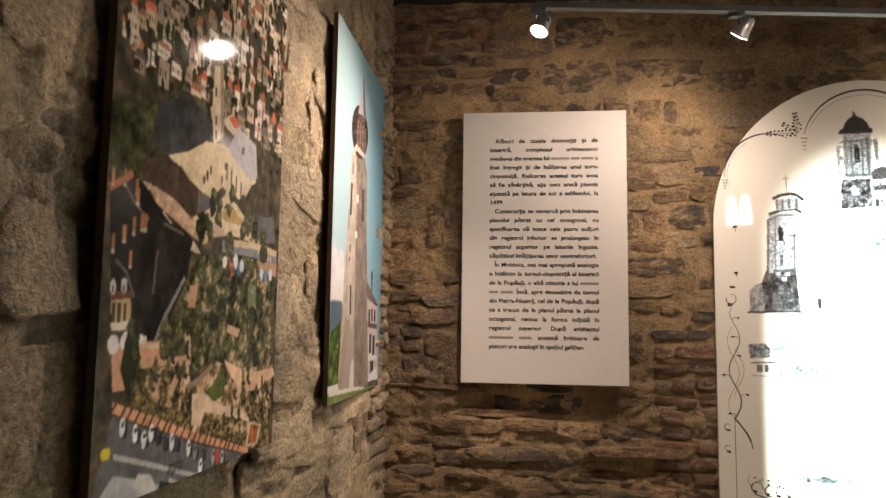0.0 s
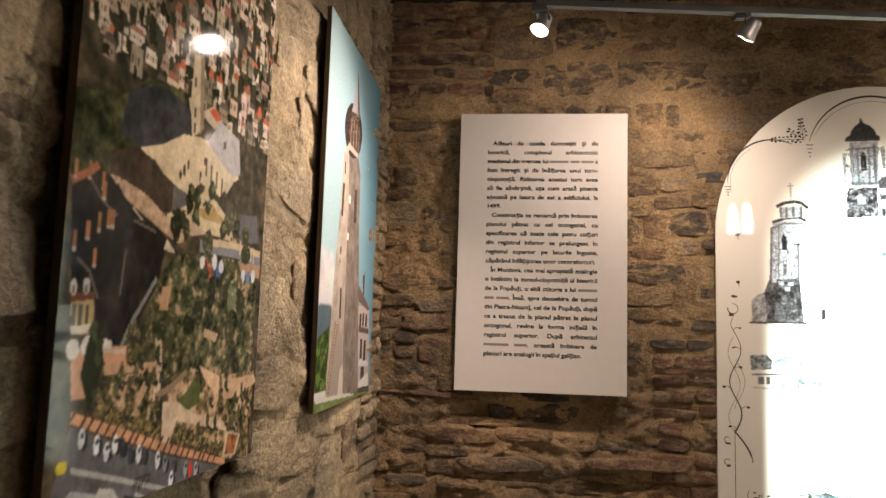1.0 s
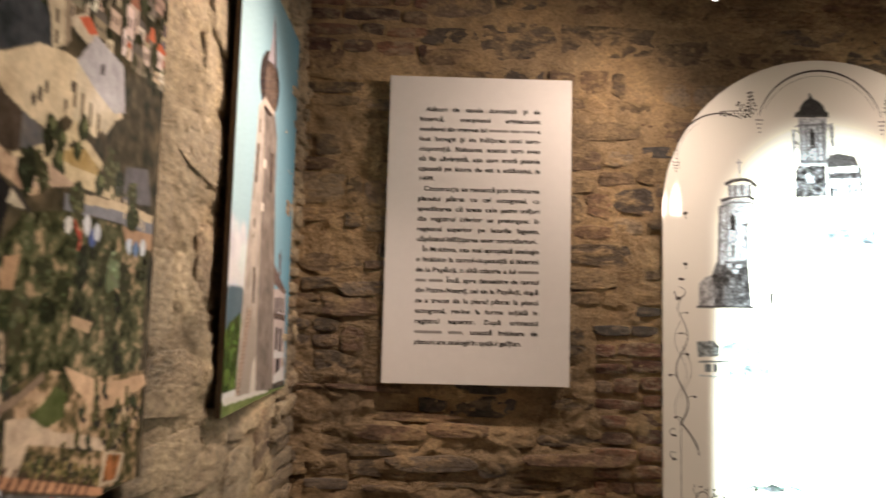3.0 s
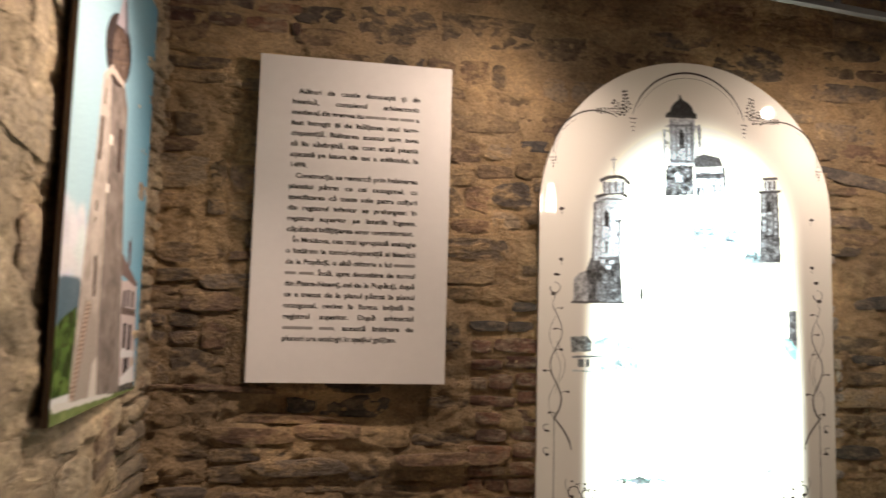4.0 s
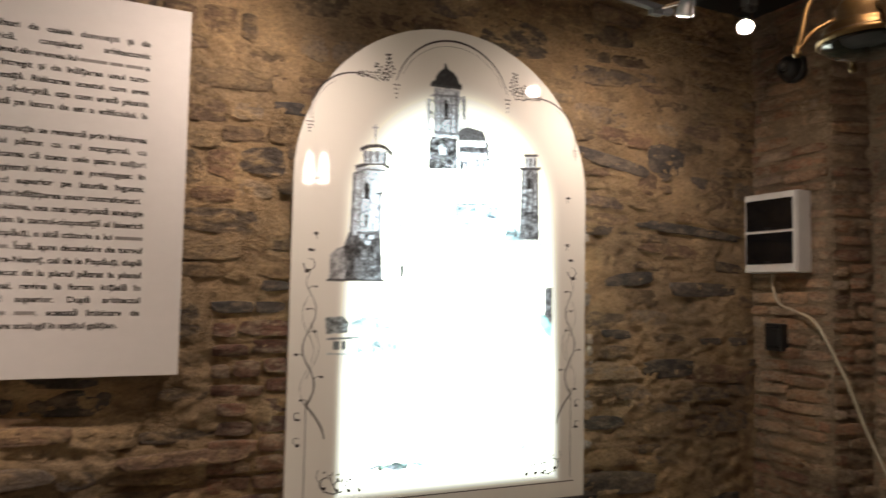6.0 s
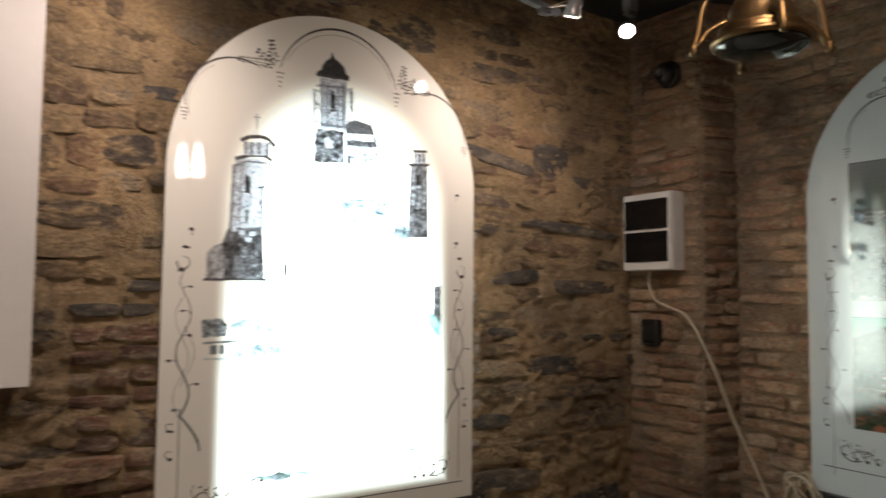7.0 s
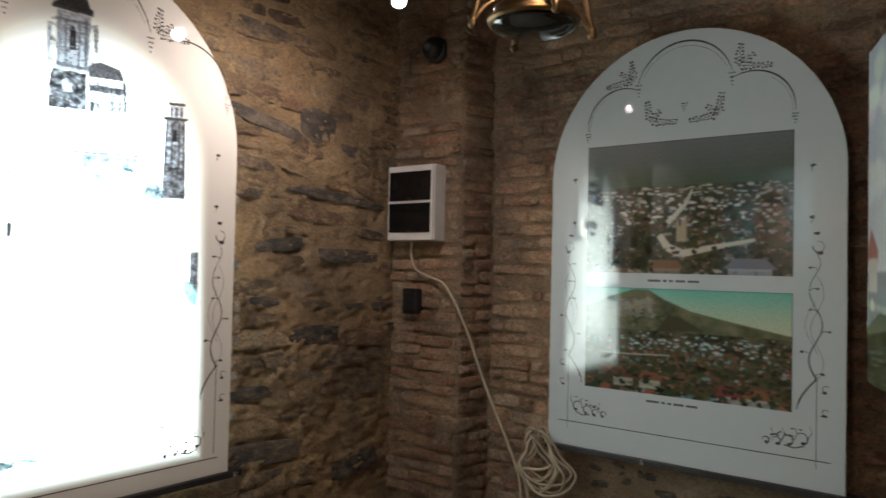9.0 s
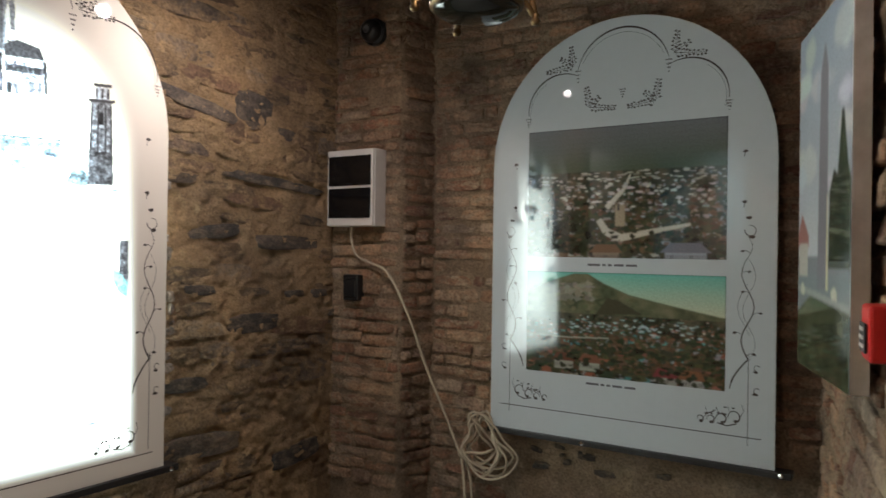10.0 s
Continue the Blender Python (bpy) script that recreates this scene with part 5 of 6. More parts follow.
def bottom_rail(parent, r, y=-0.022):
    rail = part("bottom_rail", box(bmesh.new(), -r - 0.01, r + 0.05, y, -0.001, -0.05, 0.012, 0.003), M_RAIL, parent, "black steel rail")
    for x in (-0.25 * r, r + 0.02):
        b = lathe([(0.0001, 0.0), (0.008, 0.0), (0.008, 0.004), (0.004, 0.006), (0.0001, 0.0062)], 14)
        bmesh.ops.translate(b, verts=b.verts, vec=(x, y / 2, 0.012))
        part("screw", b, M_CHROME, rail, "chrome screw", smooth=False)


def grime(p, rng, n, x0, y0, x1, y1, c, w=0.012, h=0.009, spread=0.4):
    for _ in range(n):
        p.blob(rng.uniform(x0, x1), rng.uniform(y0, y1), w * rng.uniform(0.3, 1), h * rng.uniform(0.3, 1), tone(c, rng, spread), rng, 7, 0.5)


def towers():
    """Etchings of towers and buildings on the lit panel; x, y about its foot."""
    rng = random.Random(12)
    out = []

    def fresh(name, a, b):
        (x0, y1), (x1, y0) = a, b
        q = Photo(x1 - x0, y1 - y0, 0.0018)
        q.ink[:] = SHEET
        q.warp = lambda x, y: (x - x0, y - y0)
        out.append((name, q, (x0, y0, 0)))
        return q

    def ruled(p, a, b, n, c, wide=0.0025):
        """Short uneven strokes of the pen within a box."""
        for _ in range(n):
            x, y = rng.uniform(a[0], b[0]), rng.uniform(b[1], a[1])
            p.line([(x, y), (x + rng.uniform(-0.003, 0.003), y - rng.uniform(0.006, 0.022))] if rng.random() < 0.6 else [(x, y), (x + rng.uniform(0.006, 0.018), y)], wide, tone(c, rng, 0.5))
    dark, mid, pale = (0.07,) * 3, (0.18,) * 3, (0.36,) * 3
    p = fresh("belfry_etching", (-0.425, 1.203), (-0.122, 0.71))
    p.poly([(-0.325, 1.064), (-0.239, 1.075), (-0.239, 0.868), (-0.335, 0.863)], (0.42,) * 3)
    ruled(p, (-0.333, 1.06), (-0.236, 0.872), 190, (0.26,) * 3)
    p.line([(-0.329, 1.046), (-0.335, 0.863)], 0.008, mid)
    p.line([(-0.306, 1.048), (-0.309, 0.868)], 0.004, mid)
    p.line([(-0.243, 0.991), (-0.245, 0.868)], 0.007, mid)
    p.line([(-0.258, 0.986), (-0.233, 0.991)], 0.005, dark)
    p.poly([(-0.295, 0.968), (-0.298, 1.009), (-0.291, 1.024), (-0.281, 1.013), (-0.28, 0.968)], (0.05,) * 3)
    p.poly([(-0.295, 0.919), (-0.284, 0.92), (-0.283, 0.88), (-0.294, 0.88)], mid)
    p.line([(-0.325, 1.043), (-0.292, 1.06), (-0.231, 1.061), (-0.208, 1.048)], 0.006, mid)
    p.line([(-0.327, 1.064), (-0.285, 1.078), (-0.239, 1.082), (-0.216, 1.069)], 0.010, dark)
    p.poly([(-0.304, 1.116), (-0.225, 1.123), (-0.226, 1.083), (-0.3, 1.077)], (0.42,) * 3)
    for x, y in ((-0.298, 1.099), (-0.28, 1.1), (-0.257, 1.102), (-0.232, 1.101)):
        p.rect(x - 0.004, y - 0.018, x + 0.004, y + 0.018, mid)
    p.line([(-0.312, 1.119), (-0.286, 1.132), (-0.252, 1.137), (-0.229, 1.132), (-0.209, 1.113)], 0.011, dark)
    p.line([(-0.265, 1.211), (-0.264, 1.142)], 0.004, pale)
    p.line([(-0.274, 1.192), (-0.255, 1.193)], 0.004, pale)
    p.fill([(-0.342, 0.863), (-0.241, 0.872), (-0.23, 0.721), (-0.353, 0.717), (-0.359, 0.813)], [(0.05,) * 3, (0.12,) * 3, (0.22,) * 3], 0.012, 2)
    for x, y in ((-0.324, 0.86), (-0.301, 0.854), (-0.271, 0.852), (-0.282, 0.834)):
        p.rect(x - 0.009, y - 0.007, x + 0.009, y + 0.005, pale)
    p.poly([(-0.326, 0.725), (-0.323, 0.768), (-0.309, 0.779), (-0.293, 0.765), (-0.29, 0.726)], (0.16,) * 3)
    p.fill([(-0.399, 0.793), (-0.378, 0.812), (-0.356, 0.82), (-0.349, 0.717), (-0.4, 0.716)], [(0.20,) * 3, (0.34,) * 3, (0.5,) * 3], 0.012, 3)
    p.line([(-0.407, 0.716), (-0.222, 0.718)], 0.006, dark)
    p.line([(-0.219, 0.725), (-0.209, 0.783), (-0.194, 0.805), (-0.179, 0.809), (-0.155, 0.785)], 0.006, (0.3,) * 3)
    p.poly([(-0.176, 0.766), (-0.16, 0.766), (-0.16, 0.73), (-0.175, 0.73)], dark)
    p.fill([(-0.185, 0.911), (-0.166, 0.919), (-0.153, 0.876), (-0.156, 0.847), (-0.18, 0.846), (-0.188, 0.878)], [(0.22,) * 3, (0.5,) * 3], 0.010, 4)
    p = fresh("domed_tower_etching", (-0.123, 1.43), (0.146, 1.081))
    p.poly([(-0.083, 1.352), (-0.08, 1.364), (-0.068, 1.369), (-0.064, 1.384), (-0.052, 1.401), (-0.038, 1.412), (-0.031, 1.43), (-0.022, 1.412), (-0.003, 1.403), (0.011, 1.389), (0.018, 1.371), (0.028, 1.366), (0.028, 1.353)], (0.05,) * 3)
    p.line([(-0.033, 1.437), (-0.032, 1.411)], 0.005, dark)
    p.line([(-0.085, 1.352), (0.028, 1.353)], 0.008, dark)
    p.poly([(-0.069, 1.346), (0.02, 1.348), (0.023, 1.189), (-0.07, 1.185)], (0.40,) * 3)
    for a, b, wide, c in (((-0.065, 1.343), (-0.062, 1.193), 0.010, (0.3,) * 3), ((-0.045, 1.326), (-0.044, 1.202), 0.006, mid), ((-0.01, 1.326), (-0.008, 1.205), 0.008, mid), ((0.008, 1.336), (0.011, 1.199), 0.010, (0.18,) * 3), ((-0.088, 1.306), (-0.088, 1.194), 0.012, (0.4,) * 3), ((0.033, 1.327), (0.039, 1.253), 0.012, (0.3,) * 3)):
        p.line([a, b], wide, c)
    p.poly([(-0.035, 1.244), (-0.036, 1.297), (-0.028, 1.313), (-0.018, 1.299), (-0.017, 1.246)], (0.04,) * 3)
    p.line([(-0.073, 1.321), (0.021, 1.326)], 0.007, mid)
    p.line([(-0.07, 1.2), (0.023, 1.201)], 0.008, mid)
    ruled(p, (-0.089, 1.333), (0.044, 1.199), 130, (0.22,) * 3)
    p.fill([(-0.078, 1.184), (0.015, 1.188), (0.017, 1.087), (-0.087, 1.079), (-0.085, 1.146)], [(0.04,) * 3, (0.12,) * 3, (0.30,) * 3], 0.010, 5)
    p.poly([(-0.05, 1.126), (-0.051, 1.156), (-0.037, 1.165), (-0.025, 1.155), (-0.024, 1.129)], (0.4,) * 3)
    p.poly([(0.019, 1.212), (0.051, 1.23), (0.11, 1.22), (0.123, 1.19), (0.019, 1.181)], (0.13,) * 3)
    p.poly([(0.02, 1.179), (0.123, 1.189), (0.129, 1.095), (0.017, 1.087)], (0.52,) * 3)
    p.poly([(0.024, 1.163), (0.119, 1.167), (0.12, 1.148), (0.024, 1.144)], (0.10,) * 3)
    for x, y in ((0.033, 1.103), (0.052, 1.103), (0.091, 1.115), (0.112, 1.117)):
        p.rect(x - 0.007, y - 0.018, x + 0.005, y + 0.012, dark if x < 0.05 else (0.2,) * 3)
    p.line([(0.123, 1.187), (0.129, 1.099)], 0.009, dark)
    ruled(p, (-0.093, 1.179), (0.133, 1.096), 130, (0.18,) * 3)
    p = fresh("slender_tower_etching", (0.17, 1.164), (0.357, 0.839))
    p.fill([(0.257, 1.105), (0.32, 1.11), (0.328, 0.873), (0.248, 0.869)], [(0.10,) * 3, (0.2,) * 3, (0.36,) * 3], 0.010, 6)
    for a, b in (((0.259, 1.097), (0.254, 0.873)), ((0.279, 1.099), (0.279, 0.955)), ((0.301, 1.101), (0.303, 0.957)), ((0.318, 1.102), (0.326, 0.876))):
        p.line([a, b], 0.006, dark)
    p.poly([(0.282, 1.041), (0.281, 1.072), (0.29, 1.08), (0.297, 1.073), (0.297, 1.042)], (0.04,) * 3)
    p.fill([(0.251, 0.961), (0.325, 0.966), (0.328, 0.869), (0.248, 0.865)], [(0.06,) * 3, (0.2,) * 3], 0.010, 7)
    p.line([(0.248, 1.108), (0.331, 1.115)], 0.009, dark)
    p.poly([(0.269, 1.149), (0.313, 1.152), (0.314, 1.117), (0.27, 1.114)], (0.4,) * 3)
    for x, y in ((0.274, 1.132), (0.291, 1.133), (0.309, 1.134)):
        p.rect(x - 0.003, y - 0.014, x + 0.003, y + 0.014, dark)
    p.line([(0.263, 1.154), (0.32, 1.159)], 0.009, dark)
    p.fill([(0.188, 0.866), (0.2, 0.901), (0.234, 0.911), (0.252, 0.892), (0.248, 0.861)], [(0.108, 0.12, 0.12), (0.3, 0.34, 0.34)], 0.012, 8)
    p.line([(0.184, 0.866), (0.261, 0.858), (0.344, 0.854)], 0.006, (0.28, 0.32, 0.32))
    # long low building, in grey green
    teal = (0.36, 0.4, 0.4)
    p = fresh("house_etching", (-0.029, 0.997), (0.196, 0.886))
    p.line([(-0.017, 0.97), (0.089, 0.977), (0.177, 0.98)], 0.006, (0.117, 0.13, 0.13))
    p.fill([(-0.001, 0.966), (0.089, 0.975), (0.094, 0.941), (-0.004, 0.928)], [(0.144, 0.16, 0.16), (0.324, 0.36, 0.36)], 0.012, 9)
    p.fill([(0.102, 0.972), (0.173, 0.974), (0.174, 0.93), (0.111, 0.934)], [(0.117, 0.13, 0.14), (0.297, 0.33, 0.33)], 0.012, 10)
    p.fill([(0.021, 0.914), (0.086, 0.922), (0.083, 0.891), (0.029, 0.892)], [(0.18, 0.2, 0.2), (0.36, 0.4, 0.4)], 0.010, 11)
    p.blob(*(0.032, 0.986), 0.014, 0.008, (0.378, 0.42, 0.42), rng)
    p.line([(0.098, 0.973), (0.103, 0.904)], 0.004, teal)
    p = fresh("house_etching", (-0.423, 0.621), (-0.148, 0.482))
    p.fill([(-0.408, 0.604), (-0.354, 0.608), (-0.335, 0.591), (-0.338, 0.559), (-0.403, 0.555)], [(0.063, 0.07, 0.07), (0.2, 0.22, 0.22), (0.4, 0.44, 0.44)], 0.012, 12)
    p.fill([(-0.331, 0.591), (-0.28, 0.609), (-0.208, 0.607), (-0.173, 0.582), (-0.18, 0.564), (-0.327, 0.581)], [(0.18, 0.2, 0.2), (0.378, 0.42, 0.41)], 0.02, 13)
    p.line([(-0.402, 0.54), (-0.286, 0.544)], 0.006, (0.18, 0.2, 0.2))
    for x, y in ((-0.369, 0.521), (-0.349, 0.521), (-0.377, 0.521)):
        p.rect(x - 0.006, y - 0.013, x + 0.006, y + 0.013, (0.18, 0.2, 0.2))
    p.poly([(-0.251, 0.588), (-0.238, 0.589), (-0.237, 0.56), (-0.252, 0.56)], (0.234, 0.26, 0.26))
    p.fill([(-0.311, 0.514), (-0.248, 0.535), (-0.157, 0.528), (-0.164, 0.51), (-0.236, 0.493), (-0.306, 0.496)], [(0.162, 0.18, 0.18), (0.414, 0.46, 0.44)], 0.012, 14)
    p.line([(-0.401, 0.496), (-0.224, 0.493)], 0.005, (0.4, 0.44, 0.43))
    p = fresh("small_tower_etching", (0.315, 0.718), (0.397, 0.526))
    p.fill([(0.353, 0.707), (0.381, 0.708), (0.383, 0.58), (0.352, 0.588)], [(0.08,) * 3, (0.3,) * 3], 0.012, 15)
    p.fill([(0.33, 0.629), (0.352, 0.614), (0.383, 0.58), (0.379, 0.538), (0.353, 0.553), (0.33, 0.587)], [(0.234, 0.26, 0.24), (0.36, 0.5, 0.47)], 0.014, 16)
    p = fresh("bush_etching", (-0.268, 0.174), (-0.054, 0.118))
    for k in range(46):
        x, y = (-0.186, 0.149)
        p.blob(x + rng.gauss(0, 0.035), y + rng.gauss(0, 0.005), 0.012, 0.004, tone((0.171, 0.19, 0.18), rng, 0.4), rng, 7, 0.5)
    p = fresh("grass_etching", (0.208, 0.212), (0.328, 0.154))
    for a, b in (((0.217, 0.174), (0.301, 0.184)), ((0.263, 0.202), (0.288, 0.195)), ((0.242, 0.177), (0.293, 0.176))):
        p.line([a, b], 0.005, (0.2,) * 3)
    return out


arch1_m = face_pose((1.168, 2.83), (2.168, 2.83), 0.828)
arch1 = thing("backlit_arch_panel", "arched white acrylic light panel with tower etchings, brightly lit", "light panel", arch1_m)
part("panel", inked(arch_solid(0.515, 1.542, 0.012), "panel", M_BACKLIT, SHEET), None, arch1)
for nm, pr in ornaments():
    tagged(part(nm, pr.mesh(nm, M_BACKLIT), None, arch1, "fine dark ink scrollwork"), kind="stuff")
for k, (nm, pr, at) in enumerate(towers()):
    pr.speckle(k, SHEET)
    part(nm, pr.mesh(nm, M_BACKLIT, 0.0004), None, arch1, "grey printed etching").location = at
bottom_rail(arch1, 0.515)
for x, y in ((-0.46, 0.06), (0.46, 0.06), (-0.49, 0.9), (0.49, 0.9)):
    part("spacer", box(bmesh.new(), x - 0.01, x + 0.01, y - 0.01, y + 0.01, -0.08, -0.012), M_ALU, arch1)

arch2_m = face_pose((2.75, 1.733), (2.75, 0.733), 0.836)
arch2 = thing("arch_photo_panel", "arched white acrylic panel with two old town views", "picture", arch2_m)
part("panel", inked(arch_solid(0.516, 1.528, 0.012), "panel", M_PANEL, (0.45, 0.49, 0.51)), None, arch2)
for nm, pr in ornaments(crest=True):
    tagged(part(nm, pr.mesh(nm, M_PANEL), None, arch2, "fine dark ink scrollwork"), kind="stuff")
bottom_rail(arch2, 0.516)
for x, y in ((-0.46, 0.06), (0.46, 0.06), (-0.49, 0.9), (0.49, 0.9)):
    part("spacer", box(bmesh.new(), x - 0.01, x + 0.01, y - 0.01, y + 0.01, -0.10, -0.012), M_ALU, arch2)


def town_view(W, H, hill):
    """An old hand-tinted view over a town."""
    rng = random.Random(31 if hill else 32)
    p = Photo(W, H)
    if hill:
        for k in range(16):
            t = k / 15
            p.rect(0, H * (1 - 0.42 * (k + 1) / 16), W, H * (1 - 0.42 * k / 16), tuple(a * (1 - t) + b * t for a, b in zip((0.14, 0.40, 0.33), (0.50, 0.48, 0.34))))
        p.poly([(0, 0.5 * H), (0, 0.80 * H), (0.12 * W, 0.90 * H), (0.26 * W, 0.985 * H), (0.34 * W, 0.985 * H), (0.42 * W, 0.90 * H), (0.55 * W, 0.80 * H), (0.75 * W, 0.72 * H), (1.0 * W, 0.63 * H), (W, 0.5 * H)], (0.10, 0.115, 0.06))
        p.fill([(0, 0.5 * H), (0, 0.79 * H), (0.12 * W, 0.89 * H), (0.26 * W, 0.975 * H), (0.34 * W, 0.975 * H), (0.42 * W, 0.89 * H), (0.55 * W, 0.79 * H), (0.75 * W, 0.71 * H), (W, 0.62 * H), (W, 0.5 * H)], [(0.05, 0.06, 0.032), (0.10, 0.11, 0.06), (0.15, 0.145, 0.09)], 0.05, 3)
        grime(p, rng, 60, 0.0, 0.58 * H, 0.6 * W, 0.78 * H, (0.10, 0.11, 0.06), 0.02, 0.01, 0.35)
        grime(p, rng, 40, 0.18 * W, 0.74 * H, 0.36 * W, 0.90 * H, (0.2, 0.19, 0.15), 0.022, 0.012, 0.3)
        p.poly([(0.38 * W, 0.60 * H), (0.44 * W, 0.76 * H), (0.50 * W, 0.74 * H), (0.62 * W, 0.62 * H)], (0.05, 0.05, 0.03))
        top = 0.60
    else:
        p.rect(0, 0.55 * H, W, H, (0.07, 0.085, 0.075))
        for k in range(10):
            p.rect(0, H * (0.62 + 0.038 * k), W, H * (0.62 + 0.038 * (k + 1)), tuple(a * (1 - k / 9) + b * k / 9 for a, b in zip((0.07, 0.095, 0.06), (0.14, 0.15, 0.16))))
        top = 0.66
    p.fill([(0, 0), (W, 0), (W, H * top), (0, H * top)], [(0.015, 0.02, 0.014), (0.05, 0.055, 0.035), (0.10, 0.085, 0.055)], 0.03, 5)
    for k in range(1150):
        t = (k / 1150) ** 0.75
        y = H * top * (1 - t)
        s = 0.006 + 0.036 * t
        x = rng.uniform(-0.02, W)
        if rng.random() < 0.62:
            grime(p, rng, 3, x, y, x + s, y + s * 0.5, rng.choice(((0.03, 0.045, 0.025), (0.06, 0.06, 0.03), (0.10, 0.06, 0.035))), s * 0.6, s * 0.4, 0.3)
        else:
            w, h = s * rng.uniform(0.6, 1.2), s * rng.uniform(0.5, 0.9)
            wall = rng.choice(((0.46, 0.44, 0.40), (0.24, 0.2, 0.14), (0.17, 0.14, 0.10), (0.28, 0.26, 0.23), (0.3, 0.38, 0.4), (0.12, 0.34, 0.33) if hill else (0.34, 0.33, 0.31)))
            roof = rng.choice(((0.24, 0.09, 0.05) if hill else (0.3, 0.28, 0.26), (0.2, 0.2, 0.21), (0.16, 0.1, 0.07), (0.2, 0.08, 0.06) if hill else (0.2, 0.15, 0.12), (0.06, 0.16, 0.17) if hill else (0.24, 0.22, 0.22)))
            p.rect(x, y - h * 0.5, x + w, y, tone(wall, rng))
            if s > 0.016:
                for q in range(3):
                    p.rect(x + w * (0.12 + 0.3 * q), y - h * 0.35, x + w * (0.24 + 0.3 * q), y - h * 0.12, (0.05,) * 3)
            p.poly([(x - w * 0.1, y), (x + w * 1.1, y), (x + w * 0.85, y + h * 0.5), (x + w * 0.15, y + h * 0.5)], tone(roof, rng))
    if not hill:
        p.line([(0.55 * W, 0.63 * H), (0.52 * W, 0.52 * H), (0.43 * W, 0.38 * H)], lambda t: 0.006 + 0.014 * t, (0.5, 0.47, 0.4))
        p.line([(0.39 * W, 0.29 * H), (0.43 * W, 0.20 * H), (0.50 * W, 0.15 * H)], lambda t: 0.022 + 0.01 * t, (0.45, 0.42, 0.35))
        p.line([(0.50 * W, 0.15 * H), (0.66 * W, 0.20 * H), (0.84 * W, 0.25 * H)], lambda t: 0.026 - 0.016 * t, (0.48, 0.44, 0.36))
        p.rect(0.475 * W, 0.24 * H, 0.525 * W, 0.42 * H, (0.30, 0.25, 0.17))
        p.rect(0.487 * W, 0.36 * H, 0.497 * W, 0.40 * H, (0.05,) * 3)
        p.rect(0.47 * W, 0.40 * H, 0.53 * W, 0.42 * H, (0.14, 0.11, 0.08))
        grime(p, rng, 120, 0.05 * W, 0.03 * H, 0.36 * W, 0.34 * H, (0.025, 0.03, 0.018), 0.022, 0.014, 0.4)
        grime(p, rng, 90, 0, 0.56 * H, W, 0.66 * H, (0.42, 0.41, 0.36), 0.016, 0.004, 0.3)
        grime(p, rng, 70, 0.2 * W, 0.38 * H, 0.95 * W, 0.56 * H, (0.45, 0.43, 0.4), 0.014, 0.006, 0.3)
        grime(p, rng, 90, 0.4 * W, 0.0, W, 0.2 * H, (0.035, 0.035, 0.022), 0.018, 0.010, 0.5)
        house(p, 0.36 * W, -0.01, 0.10, 0.06, rng, (0.15, 0.09, 0.05), (0.2, 0.16, 0.10))
        house(p, 0.72 * W, -0.01, 0.14, 0.065, rng, (0.16, 0.16, 0.18), (0.3, 0.3, 0.32))
    else:
        for xa, c in ((0.16, (0.22, 0.09, 0.05)), (0.30, (0.24, 0.11, 0.06)), (0.80, (0.26, 0.12, 0.06)), (0.68, (0.3, 0.06, 0.07))):
            house(p, xa * W, (0.02 if xa < 0.6 else -0.005), 0.075, 0.06, rng, tuple(v * 0.6 for v in c), (0.26, 0.27, 0.25))
        grime(p, rng, 160, 0, 0, W, 0.3 * H, (0.03, 0.035, 0.022), 0.018, 0.010, 0.5)
        grime(p, rng, 60, 0.2 * W, 0.42 * H, 0.9 * W, 0.58 * H, (0.3, 0.4, 0.4), 0.012, 0.004, 0.4)
        p.line([(0.0, 0.37 * H), (0.2 * W, 0.36 * H), (0.45 * W, 0.38 * H)], 0.004, (0.35, 0.36, 0.3))
    p.blur(2)
    return p.mesh("photo_print", M_VIEW)


for hill, y0, h in ((False, 0.666, 0.474), (True, 0.234, 0.378)):
    ph = part("photo_print", town_view(0.726, h, hill), None, arch2, "hand-tinted view of a mountain town" if hill else "old view over town roofs and roads")
    ph.location = (-0.363, y0, 0)
    b = Print(0.0008)
    x = -0.12
    for w in (0.048, 0.014, 0.014, 0.036, 0.04):
        b.rect(x, y0 - 0.030, x + w, y0 - 0.022, (0.12, 0.12, 0.13))
        x += w + 0.008
    part("caption", b.mesh("caption", M_PANEL), None, arch2, "small dark caption line")

# photograph on the splayed wall
sp_m = face_pose((2.039, 1.065), (1.653, 0.936), 1.28)


